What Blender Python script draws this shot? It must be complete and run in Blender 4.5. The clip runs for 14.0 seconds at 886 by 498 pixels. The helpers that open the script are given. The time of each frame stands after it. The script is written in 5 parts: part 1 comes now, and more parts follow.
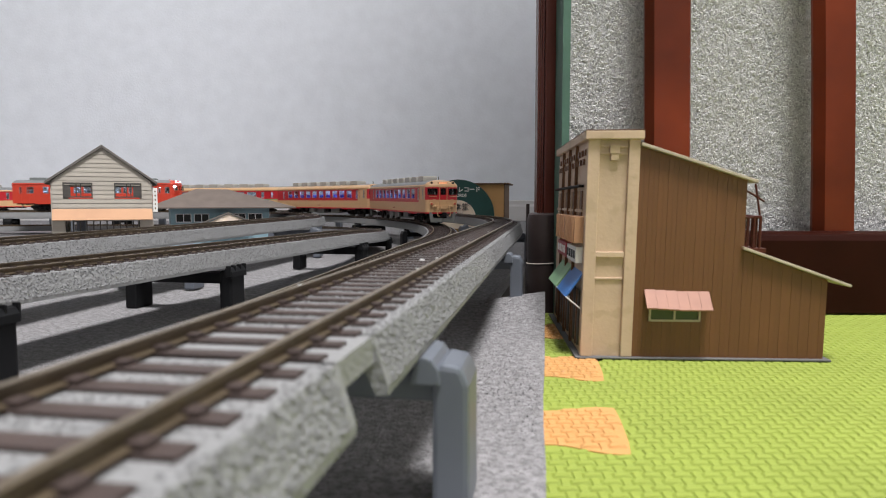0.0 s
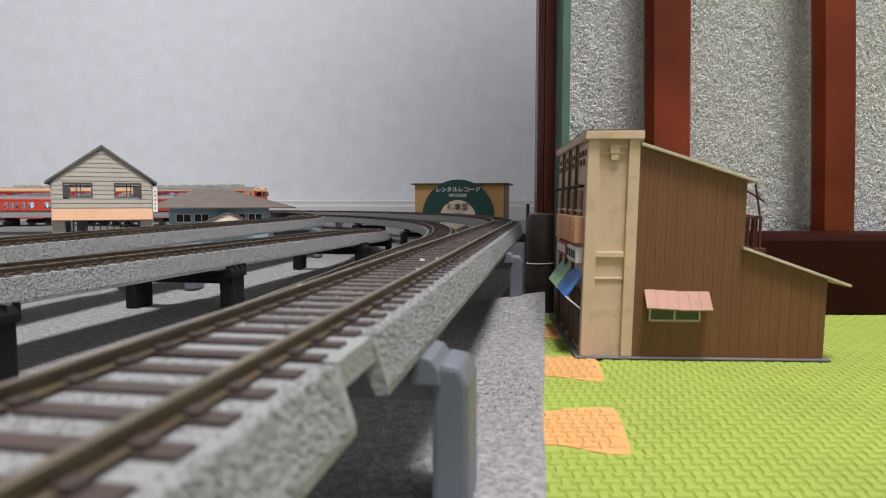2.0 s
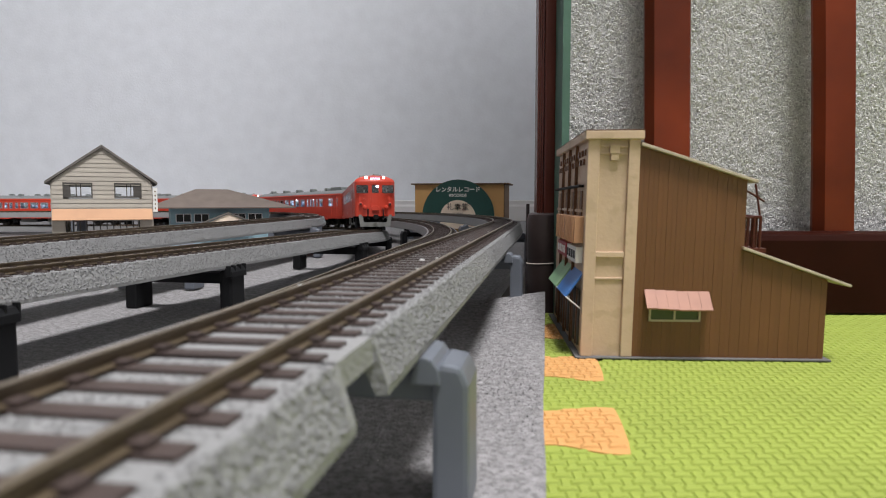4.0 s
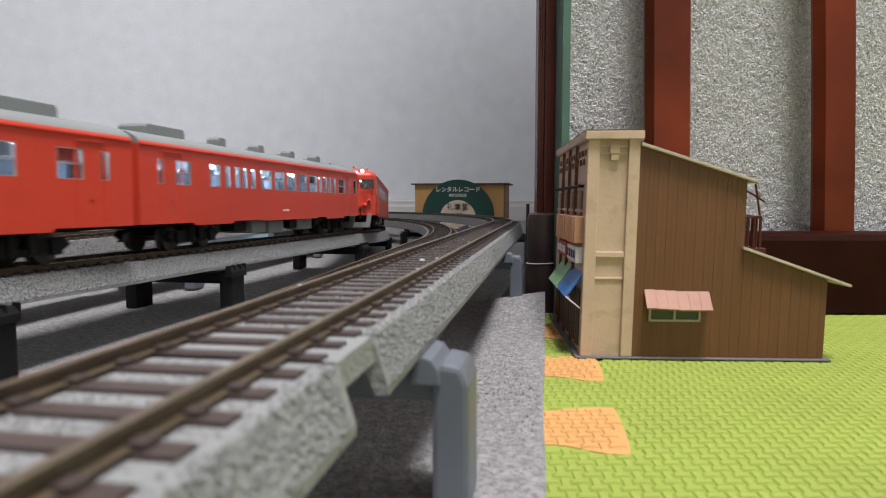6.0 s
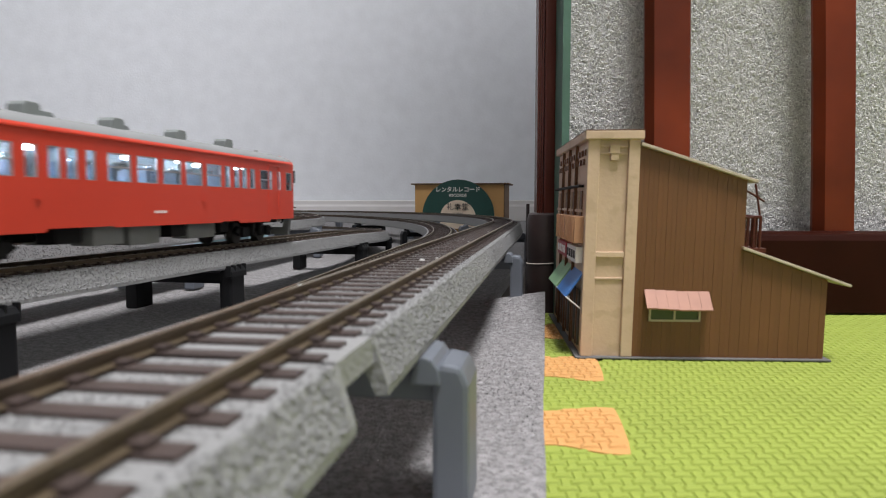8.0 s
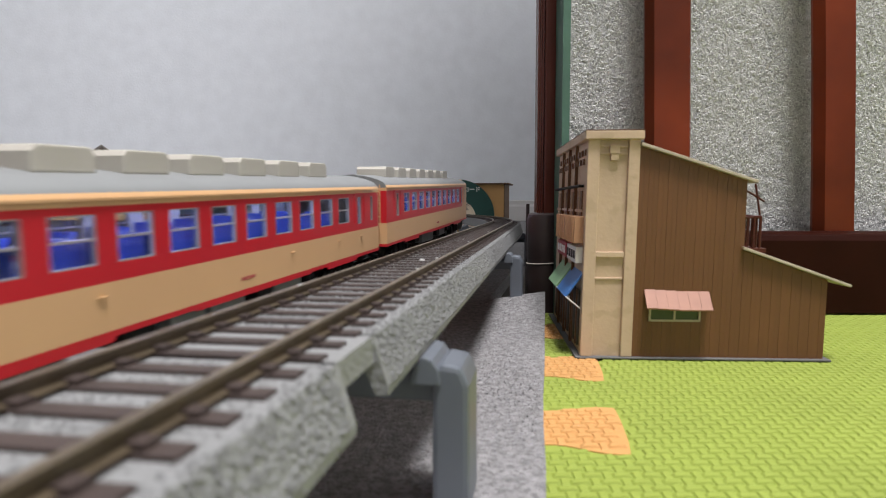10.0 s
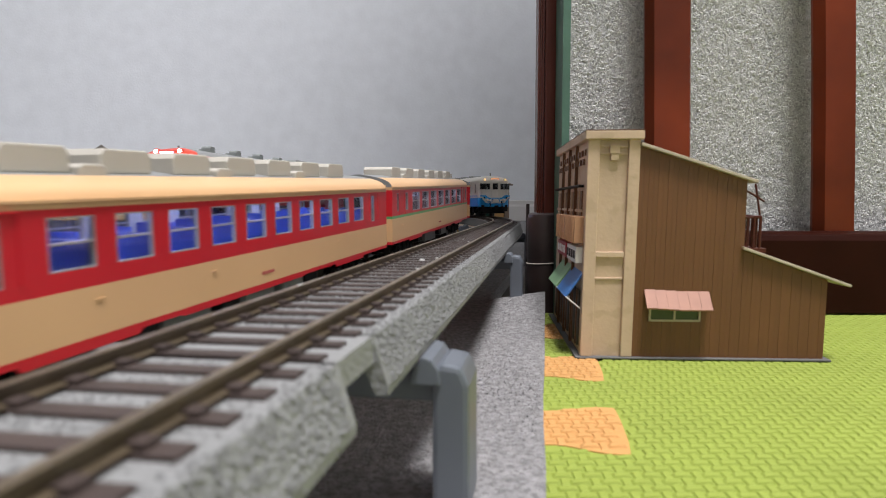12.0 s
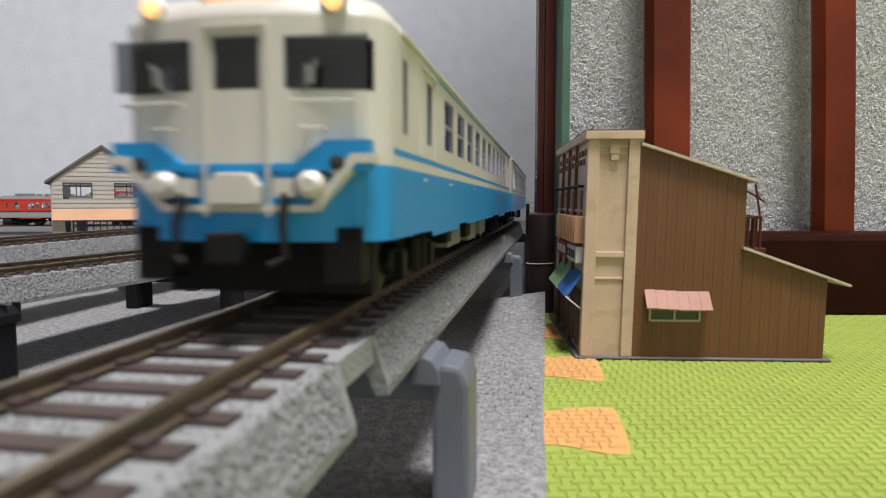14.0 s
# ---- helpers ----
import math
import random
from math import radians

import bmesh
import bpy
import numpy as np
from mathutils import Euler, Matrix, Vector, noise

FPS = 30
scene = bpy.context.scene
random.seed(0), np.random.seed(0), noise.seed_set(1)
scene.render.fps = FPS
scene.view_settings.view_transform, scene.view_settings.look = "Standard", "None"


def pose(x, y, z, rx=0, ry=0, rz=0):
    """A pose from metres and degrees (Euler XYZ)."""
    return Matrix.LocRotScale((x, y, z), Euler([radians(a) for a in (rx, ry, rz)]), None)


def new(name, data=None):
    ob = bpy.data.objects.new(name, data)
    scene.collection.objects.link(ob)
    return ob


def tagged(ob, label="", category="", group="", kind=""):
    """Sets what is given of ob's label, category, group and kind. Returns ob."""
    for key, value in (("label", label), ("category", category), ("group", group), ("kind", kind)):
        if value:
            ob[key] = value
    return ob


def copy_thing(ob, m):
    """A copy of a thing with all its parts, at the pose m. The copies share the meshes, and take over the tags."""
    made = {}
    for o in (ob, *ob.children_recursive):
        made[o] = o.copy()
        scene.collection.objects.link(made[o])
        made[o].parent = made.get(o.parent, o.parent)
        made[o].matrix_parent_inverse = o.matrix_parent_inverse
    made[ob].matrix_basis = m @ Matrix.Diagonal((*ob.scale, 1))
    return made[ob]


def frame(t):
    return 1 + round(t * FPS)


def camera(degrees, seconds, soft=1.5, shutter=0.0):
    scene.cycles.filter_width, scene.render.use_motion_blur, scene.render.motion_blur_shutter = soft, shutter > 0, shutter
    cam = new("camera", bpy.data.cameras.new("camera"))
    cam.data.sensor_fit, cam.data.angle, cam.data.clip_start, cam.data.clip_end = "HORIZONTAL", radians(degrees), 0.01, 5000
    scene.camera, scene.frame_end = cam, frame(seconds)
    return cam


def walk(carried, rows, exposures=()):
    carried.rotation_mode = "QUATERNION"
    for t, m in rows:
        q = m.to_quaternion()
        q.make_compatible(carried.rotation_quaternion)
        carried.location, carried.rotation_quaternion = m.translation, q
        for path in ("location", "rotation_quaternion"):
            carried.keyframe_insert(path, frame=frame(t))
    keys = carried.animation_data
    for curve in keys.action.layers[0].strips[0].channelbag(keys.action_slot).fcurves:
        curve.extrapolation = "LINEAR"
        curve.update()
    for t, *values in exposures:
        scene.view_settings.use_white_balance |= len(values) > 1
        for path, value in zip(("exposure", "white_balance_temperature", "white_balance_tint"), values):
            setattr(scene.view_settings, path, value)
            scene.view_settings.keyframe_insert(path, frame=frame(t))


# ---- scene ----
# The camera: a phone on the floor beside a model railway, standing still.
CAM_H = 0.053
cam = camera(67.65, 14.0, soft=1.0, shutter=0.22)
EYE = pose(0.0, 0.0, CAM_H, 90 - 4.06, 0, 0)
cam.data.dof.use_dof, cam.data.dof.focus_distance, cam.data.dof.aperture_fstop = True, 0.50, 36.0
walk(cam, [(0.0, EYE), (14.0, EYE)], exposures=[(0.0, 0.10, 6500, 10), (1.0, 0.02, 6500, 10), (5.5, -0.03, 6500, 10), (14.0, -0.03, 6500, 10)])

# ---- light ----
world = bpy.data.worlds.new("room_dark")
world.use_nodes = True
world.node_tree.nodes["Background"].inputs[0].default_value = (0.5, 0.52, 0.56, 1)
world.node_tree.nodes["Background"].inputs[1].default_value = 0.006
scene.world = world


def ceiling_lamp(name, x, y, z, size, watts, colour):
    data = bpy.data.lights.new(name, "AREA")
    data.shape, data.size, data.energy, data.color = "DISK", size, watts, colour
    ob = new(name, data)
    ob.matrix_world = pose(x, y, z)
    return tagged(ob, "round white ceiling lamp under the ceiling", "lamp", kind="structure")


ceiling_lamp("ceiling_lamp", 0.26, -0.34, 2.34, 0.62, 109, (1.0, 0.972, 0.972))


# ---- materials ----
def mat(name, rgb, rough=0.6, metal=0.0, vary=0.12, scale=60.0, bump=0.0, bump_scale=400.0, spot=None, spot_amount=0.4,
        spot_scale=900.0, emit=0.0, emit_rgb=None, coat=0.0, rand=0.0, distort=0.0, spec=0.5, rough_island=0.0):
    m = bpy.data.materials.new(name)
    m.use_nodes = True
    nt = m.node_tree
    b = nt.nodes["Principled BSDF"]
    b.inputs["Roughness"].default_value, b.inputs["Metallic"].default_value = rough, metal
    b.inputs["Coat Weight"].default_value = coat
    b.inputs["Specular IOR Level"].default_value = spec
    co = nt.nodes.new("ShaderNodeTexCoord")

    def noise_node(s, detail=4.0):
        n = nt.nodes.new("ShaderNodeTexNoise")
        n.inputs["Scale"].default_value, n.inputs["Detail"].default_value = s, detail
        n.inputs["Distortion"].default_value = distort
        nt.links.new(co.outputs["Object"], n.inputs["Vector"])
        return n.outputs["Fac"]

    def mix(fac, a, c, kind="MIX"):
        n = nt.nodes.new("ShaderNodeMix")
        n.data_type, n.blend_type = "RGBA", kind
        for sock, v in ((n.inputs[0], fac), (n.inputs[6], a), (n.inputs[7], c)):
            if hasattr(v, "is_linked"):
                nt.links.new(v, sock)
            else:
                sock.default_value = v
        return n.outputs[2]

    def ramp(v, lo, hi):
        n = nt.nodes.new("ShaderNodeMapRange")
        n.inputs[1].default_value, n.inputs[2].default_value = lo, hi
        nt.links.new(v, n.inputs[0])
        return n.outputs[0]

    lo = tuple(max(0, c * (1 - vary)) for c in rgb) + (1,)
    hi = tuple(min(1, c * (1 + vary)) for c in rgb) + (1,)
    col = mix(ramp(noise_node(scale), 0.3, 0.7), lo, hi)
    if spot:
        k = ramp(noise_node(spot_scale, 2.0), 0.62 - spot_amount * 0.3, 0.70 - spot_amount * 0.25)
        col = mix(k, col, tuple(spot) + (1,))
    if rand:
        info = nt.nodes.new("ShaderNodeObjectInfo")
        col = mix(ramp(info.outputs["Random"], 0, 1), col, tuple(c * (1 - rand) for c in rgb) + (1,))
    if rough_island:
        # loose grains differ from one another
        geo = nt.nodes.new("ShaderNodeNewGeometry")
        col = mix(ramp(geo.outputs["Random Per Island"], 0.55, 1.0), col, tuple(min(1, c * (1 + rough_island)) for c in rgb) + (1,))
    nt.links.new(col, b.inputs["Base Color"])
    if bump:
        bn = nt.nodes.new("ShaderNodeBump")
        bn.inputs["Strength"].default_value, bn.inputs["Distance"].default_value = min(1.0, bump), 0.001
        nt.links.new(noise_node(bump_scale, 3.0), bn.inputs["Height"])
        nt.links.new(bn.outputs[0], b.inputs["Normal"])
    if emit:
        b.inputs["Emission Color"].default_value = (*(emit_rgb or rgb), 1)
        b.inputs["Emission Strength"].default_value = emit
    return m


def glass_mat(name, rgb, alpha=0.25, rough=0.05):
    m = bpy.data.materials.new(name)
    m.use_nodes = True
    nt = m.node_tree
    out = nt.nodes["Material Output"]
    tr, gl = nt.nodes.new("ShaderNodeBsdfTransparent"), nt.nodes.new("ShaderNodeBsdfGlossy")
    tr.inputs[0].default_value = (*rgb, 1)
    gl.inputs["Roughness"].default_value = rough
    mx = nt.nodes.new("ShaderNodeMixShader")
    mx.inputs[0].default_value = 0.07
    nt.links.new(tr.outputs[0], mx.inputs[1])
    nt.links.new(gl.outputs[0], mx.inputs[2])
    nt.links.new(mx.outputs[0], out.inputs[0])
    return m


M = {
    "ballast": mat("ballast_plastic", (0.166, 0.169, 0.172), 0.85, vary=0.10, scale=90, bump=0.5, bump_scale=900, spot=(0.130, 0.134, 0.138), spot_amount=0.25, spot_scale=2600, rough_island=0.35),
    "rail_side": mat("rail_weathered", (0.082, 0.060, 0.038), 0.5, 0.35, vary=0.3, scale=150, bump=0.1),
    "rail_top": mat("rail_worn_metal", (0.19, 0.15, 0.10), 0.35, 0.7, vary=0.25, scale=200),
    "sleeper": mat("sleeper_brown_plastic", (0.050, 0.034, 0.030), 0.65, vary=0.2, scale=300, bump=0.2, bump_scale=1500, rand=0.25),
    "pier": mat("pier_grey_plastic", (0.115, 0.13, 0.155), 0.42, vary=0.08, scale=60, bump=0.03),
    "pier_dark": mat("pier_black_plastic", (0.0065, 0.007, 0.008), 0.55, vary=0.1, scale=60, spec=0.2),
    "carpet": mat("carpet_grey_felt", (0.235, 0.231, 0.238), 0.95, vary=0.28, scale=330, bump=1.0, bump_scale=1300, spot=(0.150, 0.148, 0.152), spot_amount=0.36, spot_scale=700, rough_island=0.14),
    "floor": mat("floor_dark_brown", (0.040, 0.024, 0.016), 0.5, vary=0.3, scale=25, bump=0.05, bump_scale=80),
    "mat": mat("foam_mat_green", (0.235, 0.295, 0.045), 0.75, vary=0.06, scale=30, bump=0.1, bump_scale=900),
    "mat_orange": mat("foam_mat_orange", (0.50, 0.265, 0.088), 0.75, vary=0.06, scale=30, bump=0.1, bump_scale=900),
    "wallpaper": mat("wallpaper_pale", (0.82, 0.86, 0.925), 0.85, vary=0.035, scale=22, bump=0.45, bump_scale=160),
    "wallpaper_room": mat("wallpaper_bounce", (0.62, 0.62, 0.61), 0.85, vary=0.05, scale=14, bump=0.25, bump_scale=220),
    "base_white": mat("skirting_white", (0.72, 0.71, 0.72), 0.5, vary=0.03, scale=20),
    "fleece": mat("wall_covering_fleece", (0.46, 0.46, 0.465), 0.95, vary=0.15, scale=90, bump=1.0, bump_scale=420, spot=(0.27, 0.272, 0.275), spot_amount=0.35, spot_scale=430, distort=2.2),
    "fibre": mat("felt_fibre_pale", (0.62, 0.62, 0.62), 0.9, vary=0.10, scale=300, rough_island=0.35),
    "wood_red": mat("lacquered_red_wood", (0.115, 0.020, 0.0065), 0.28, vary=0.4, scale=18, spec=0.22, bump=0.04, bump_scale=60),
    # darker copy of the slat wood: weaker light on the rail put into colour
    "wood_rail": mat("lacquered_red_wood_dim", (0.019, 0.0045, 0.0028), 0.36, vary=0.3, scale=18, spec=0.07, bump=0.04, bump_scale=60),
    "wood_dark": mat("lacquered_dark_wood", (0.075, 0.017, 0.010), 0.35, vary=0.25, scale=18, spec=0.3),
    "cap": mat("leg_cap_brown", (0.022, 0.012, 0.011), 0.45, vary=0.2, scale=80, bump=0.15, bump_scale=300),
    "green_strip": mat("green_board", (0.05, 0.12, 0.085), 0.6),
    "shop_cream": mat("shop_cream_plastic", (0.50, 0.368, 0.258), 0.55, vary=0.08, scale=70, bump=0.12, bump_scale=700, spot=(0.45, 0.335, 0.225), spot_amount=0.2, spot_scale=160),
    "shop_brown": mat("shop_brown_plastic", (0.138, 0.056, 0.019), 0.5, vary=0.10, scale=50, bump=0.08, bump_scale=600, rand=0.08),
    "shop_base": mat("shop_base_grey", (0.10, 0.10, 0.10), 0.7),
    "roof_pale": mat("roof_edge_pale", (0.42, 0.36, 0.28), 0.6, vary=0.12, scale=60),
    "pink": mat("awning_faded_pink", (0.33, 0.155, 0.105), 0.6, vary=0.18, scale=60),
    "blue_awn": mat("awning_blue", (0.035, 0.15, 0.44), 0.55),
    "green_awn": mat("awning_green", (0.22, 0.40, 0.22), 0.6),
    "sign_red": mat("sign_dark_red", (0.35, 0.05, 0.06), 0.5),
    "win_dark": mat("window_dark_green", (0.05, 0.07, 0.04), 0.2),
    "store_tan": mat("store_tan_card", (0.58, 0.34, 0.13), 0.7, vary=0.06, scale=30),
    "store_side": mat("store_brown_side", (0.13, 0.075, 0.04), 0.7),
    "store_green": mat("store_dark_green", (0.012, 0.065, 0.055), 0.55, vary=0.1),
    "store_pale": mat("store_label_pale", (0.78, 0.66, 0.53), 0.6),
    "ink": mat("ink_black", (0.02, 0.02, 0.02), 0.6),
    "ink_white": mat("ink_white", (0.75, 0.75, 0.72), 0.6),
    "house_wall": mat("house_weatherboard", (0.40, 0.37, 0.32), 0.7, vary=0.10, scale=60, rand=0.08),
    "house_orange": mat("house_orange_fascia", (0.50, 0.28, 0.155), 0.65, vary=0.08),
    "house_roof": mat("house_roof_grey", (0.12, 0.11, 0.10), 0.7, vary=0.15, scale=60),
    "blue_wall": mat("house_pale_blue", (0.24, 0.37, 0.43), 0.65, vary=0.1),
    "brown_roof": mat("hip_roof_brown", (0.13, 0.105, 0.09), 0.7, vary=0.12, scale=80),
    "cream": mat("train_cream_paint", (0.62, 0.385, 0.20), 0.38, vary=0.04, scale=20),
    "red": mat("train_crimson_paint", (0.50, 0.014, 0.024), 0.35, vary=0.06, scale=20),
    "green": mat("train_green_stripe", (0.10, 0.33, 0.12), 0.4),
    "vermilion": mat("train_vermilion_paint", (0.55, 0.050, 0.025), 0.38, vary=0.05, scale=20),
    "white": mat("train_cream_white_paint", (0.56, 0.535, 0.48), 0.36, vary=0.04, scale=20),
    "blue": mat("train_light_blue_paint", (0.005, 0.235, 0.55), 0.34, vary=0.05, scale=20),
    "roof_grey": mat("train_roof_grey", (0.20, 0.21, 0.215), 0.55, vary=0.06, scale=40),
    "unit_grey": mat("train_roof_unit_grey", (0.42, 0.40, 0.36), 0.55, vary=0.05, scale=40),
    "unit_dark": mat("train_roof_unit_dark_grey", (0.18, 0.20, 0.20), 0.55, vary=0.05, scale=40),
    "black": mat("running_gear_black", (0.008, 0.0075, 0.0075), 0.65, vary=0.2, scale=200, spec=0.2),
    "gear_grey": mat("underfloor_grey", (0.18, 0.187, 0.178), 0.6, vary=0.1, scale=100),
    "wheel": mat("wheel_metal", (0.07, 0.065, 0.06), 0.45, 0.6),
    "frame_silver": mat("window_frame_silver", (0.36, 0.35, 0.35), 0.35, 0.4),
    "seat_blue": mat("seat_blue_plastic", (0.04, 0.085, 0.42), 0.5),
    "seat_slate": mat("seat_slate_blue_plastic", (0.30, 0.34, 0.42), 0.5),
    "seat_brown": mat("seat_brown_plastic", (0.16, 0.09, 0.08), 0.5),
    "inside": mat("interior_pale", (0.55, 0.56, 0.58), 0.6),
    "inside_dark": mat("interior_dark", (0.06, 0.055, 0.05), 0.7),
    "lamp_white": mat("lamp_lit_white", (1, 1, 1), 0.4, emit=9.0, emit_rgb=(0.92, 0.95, 1.0)),
    "lamp_in": mat("interior_lamp", (1, 1, 1), 0.4, emit=85.0, emit_rgb=(0.78, 0.87, 1.0)),
    "lamp_violet": mat("interior_lamp_violet", (1, 1, 1), 0.4, emit=16.0, emit_rgb=(0.70, 0.66, 1.0)),
    "lamp_warm": mat("lamp_lit_warm", (1, 0.7, 0.4), 0.4, emit=1.3, emit_rgb=(1.0, 0.46, 0.13)),
    "lamp_amber": mat("sign_lit_amber", (0.9, 0.4, 0.2), 0.4, emit=0.75, emit_rgb=(1.0, 0.36, 0.16)),
    "lamp_violet_sign": mat("sign_lit_violet", (0.9, 0.8, 1), 0.4, emit=2.5, emit_rgb=(0.75, 0.62, 1.0)),
    "tail_red": mat("tail_lamp_red", (0.35, 0.02, 0.02), 0.3, emit=0.08, emit_rgb=(1.0, 0.08, 0.05)),
    "lens_dark": mat("lamp_unlit_glass", (0.03, 0.03, 0.03), 0.1),
    "glass": glass_mat("window_glass", (0.80, 0.84, 0.86)),
    "glass_dark": glass_mat("cab_glass", (0.45, 0.47, 0.48)),
    "scrap": mat("white_scrap", (0.55, 0.55, 0.55), 0.6),
    "ceiling": mat("ceiling_white", (0.75, 0.75, 0.75), 0.9, vary=0.03, scale=5, bump=0.1, bump_scale=120),
    "string": mat("string_pale", (0.45, 0.40, 0.36), 0.8),
}


# ---- mesh helpers ----
def box(bm, x0, x1, y0, y1, z0, z1, mi=0):
    vs = [bm.verts.new((x, y, z)) for z in (z0, z1) for y in (y0, y1) for x in (x0, x1)]
    for q in ((0, 2, 3, 1), (4, 5, 7, 6), (0, 1, 5, 4), (2, 6, 7, 3), (0, 4, 6, 2), (1, 3, 7, 5)):
        bm.faces.new([vs[i] for i in q]).material_index = mi
    return vs


def prism(bm, pts, d0, d1, axis="y", mi=0):
    """A closed outline pts (a, b) pushed from d0 to d1 along axis: x takes (y, z), y takes (x, z), z takes (x, y)."""
    def at(p, d):
        return {"x": (d, p[0], p[1]), "y": (p[0], d, p[1]), "z": (p[0], p[1], d)}[axis]
    a = [bm.verts.new(at(p, d0)) for p in pts]
    b = [bm.verts.new(at(p, d1)) for p in pts]
    n = len(pts)
    faces = [bm.faces.new(a[::-1]), bm.faces.new(b)]
    faces += [bm.faces.new((a[i], a[(i + 1) % n], b[(i + 1) % n], b[i])) for i in range(n)]
    for f in faces:
        f.material_index = mi
    return faces


def tube(bm, pts, r, n=8, mi=0):
    """A round bar through the points."""
    pts = [Vector(p) for p in pts]
    rings = []
    for i, p in enumerate(pts):
        d = (pts[min(i + 1, len(pts) - 1)] - pts[max(i - 1, 0)]).normalized()
        s = d.orthogonal().normalized() if not rings else (side - d * side.dot(d)).normalized()
        side = s
        u = d.cross(s)
        rings.append([bm.verts.new(p + r * (s * math.cos(k * math.tau / n) + u * math.sin(k * math.tau / n))) for k in range(n)])
    for a, b in zip(rings, rings[1:]):
        for k in range(n):
            bm.faces.new((a[k], a[(k + 1) % n], b[(k + 1) % n], b[k])).material_index = mi
    for ring in (rings[0], rings[-1]):
        bm.faces.new(ring).material_index = mi


def lathe(bm, profile, n=20, mi=0, axis="z", centre=(0, 0, 0)):
    """Turns a profile of (radius, height) round an axis."""
    cx, cy, cz = centre
    rings = []
    for r, h in profile:
        ring = []
        for k in range(n):
            c, s = r * math.cos(k * math.tau / n), r * math.sin(k * math.tau / n)
            ring.append(bm.verts.new({"z": (cx + c, cy + s, cz + h), "x": (cx + h, cy + c, cz + s), "y": (cx + c, cy + h, cz + s)}[axis]))
        rings.append(ring)
    for a, b in zip(rings, rings[1:]):
        for k in range(n):
            bm.faces.new((a[k], a[(k + 1) % n], b[(k + 1) % n], b[k])).material_index = mi
    for ring in (rings[0], rings[-1]):
        bm.faces.new(ring).material_index = mi


def mesh_of(name, bm, mats, smooth=False, bevel=0.0):
    bmesh.ops.remove_doubles(bm, verts=bm.verts, dist=1e-6)
    if bevel:
        es = [e for e in bm.edges if len(e.link_faces) == 2 and e.calc_face_angle(0) > 0.7]
        bmesh.ops.bevel(bm, geom=es, offset=bevel, segments=2, affect="EDGES", profile=0.6)
    bmesh.ops.recalc_face_normals(bm, faces=bm.faces)
    me = bpy.data.meshes.new(name)
    bm.to_mesh(me)
    bm.free()
    for m in (mats if isinstance(mats, (list, tuple)) else [mats]):
        me.materials.append(m)
    if smooth:
        for p in me.polygons:
            p.use_smooth = True
        me.set_sharp_from_angle(angle=radians(38))
    return me


def part(name, bm, mats, parent=None, label="", smooth=False, bevel=0.0):
    me = bm if isinstance(bm, bpy.types.Mesh) else mesh_of(name, bm, mats, smooth, bevel)
    ob = new(name, me)
    ob.parent = parent
    if label:
        tagged(ob, label)
    return ob


def boxpart(name, dims, mats, parent=None, label="", bevel=0.0):
    bm = bmesh.new()
    box(bm, *dims)
    return part(name, bm, mats, parent, label, bevel=bevel)


# ---- railway lines: a straight run, a left-hand bend, and the way back, as closed ovals ----
def oval(x, y, heading, radius, straight, ease):
    """Centre line as (x, y, heading) every 5 mm, from the start of the bend; (x, y) in metres, heading in degrees clockwise from +y."""
    a = radians(heading)
    segs = [(math.pi * radius, 1 / radius), (straight, 0), (math.pi * radius, 1 / radius), (straight, 0)]
    if ease:
        # the near side comes in on a gentle left-hand curve; two straights are chosen so that the oval closes
        curve, angle, lead = ease
        e = radians(angle)

        def ends(p, q):
            px = py = 0.0
            h = a
            for length, k in ((math.pi * radius, 1 / radius), (p, 0), ((math.pi - e) * radius, 1 / radius), (q, 0), (curve, e / curve), (lead, 0)):
                n = 400
                for _ in range(n):
                    hm = h - k * length / n / 2
                    px, py, h = px + math.sin(hm) * length / n, py + math.cos(hm) * length / n, h - k * length / n
            return np.array((px, py))
        o = ends(0, 0)
        p, q = np.linalg.solve(np.stack([ends(1, 0) - o, ends(0, 1) - o], 1), -o)
        segs = [(math.pi * radius, 1 / radius), (p, 0), ((math.pi - e) * radius, 1 / radius), (q, 0), (curve, e / curve), (lead, 0)]
    out, step = [], 0.005
    for length, k in segs:
        n = max(1, round(length / step))
        d = length / n
        for _ in range(n):
            out.append((x, y, a))
            am = a - k * d / 2
            x, y, a = x + math.sin(am) * d, y + math.cos(am) * d, a - k * d
    return out


class Line:
    def __init__(self, x, y, heading, radius, straight, heights, ease=None):
        self.pts = oval(x, y, heading, radius, straight, ease)
        self.length = sum(math.hypot(q[0] - p[0], q[1] - p[1]) for p, q in zip(self.pts, self.pts[1:] + self.pts[:1]))
        self.bend, self.straight, self.radius = math.pi * radius, straight, radius
        self.heights = heights

    def height(self, s):
        """Rail height at s along the line; s = 0 is the start of the bend, negative on the near straight."""
        s = (s + self.length / 2) % self.length - self.length / 2
        hs = self.heights
        if s <= hs[0][0]:
            return hs[0][1]
        for (s0, h0), (s1, h1) in zip(hs, hs[1:]):
            if s <= s1:
                f = (s - s0) / (s1 - s0)
                return h0 + (h1 - h0) * f
        return hs[-1][1]

    def at(self, s):
        n = len(self.pts)
        q = (s % self.length) / self.length * n
        i, f = int(q) % n, q - int(q)
        p, r = self.pts[i], self.pts[(i + 1) % n]
        da = (r[2] - p[2] + math.pi) % math.tau - math.pi
        return p[0] + (r[0] - p[0]) * f, p[1] + (r[1] - p[1]) * f, self.height(s), p[2] + da * f


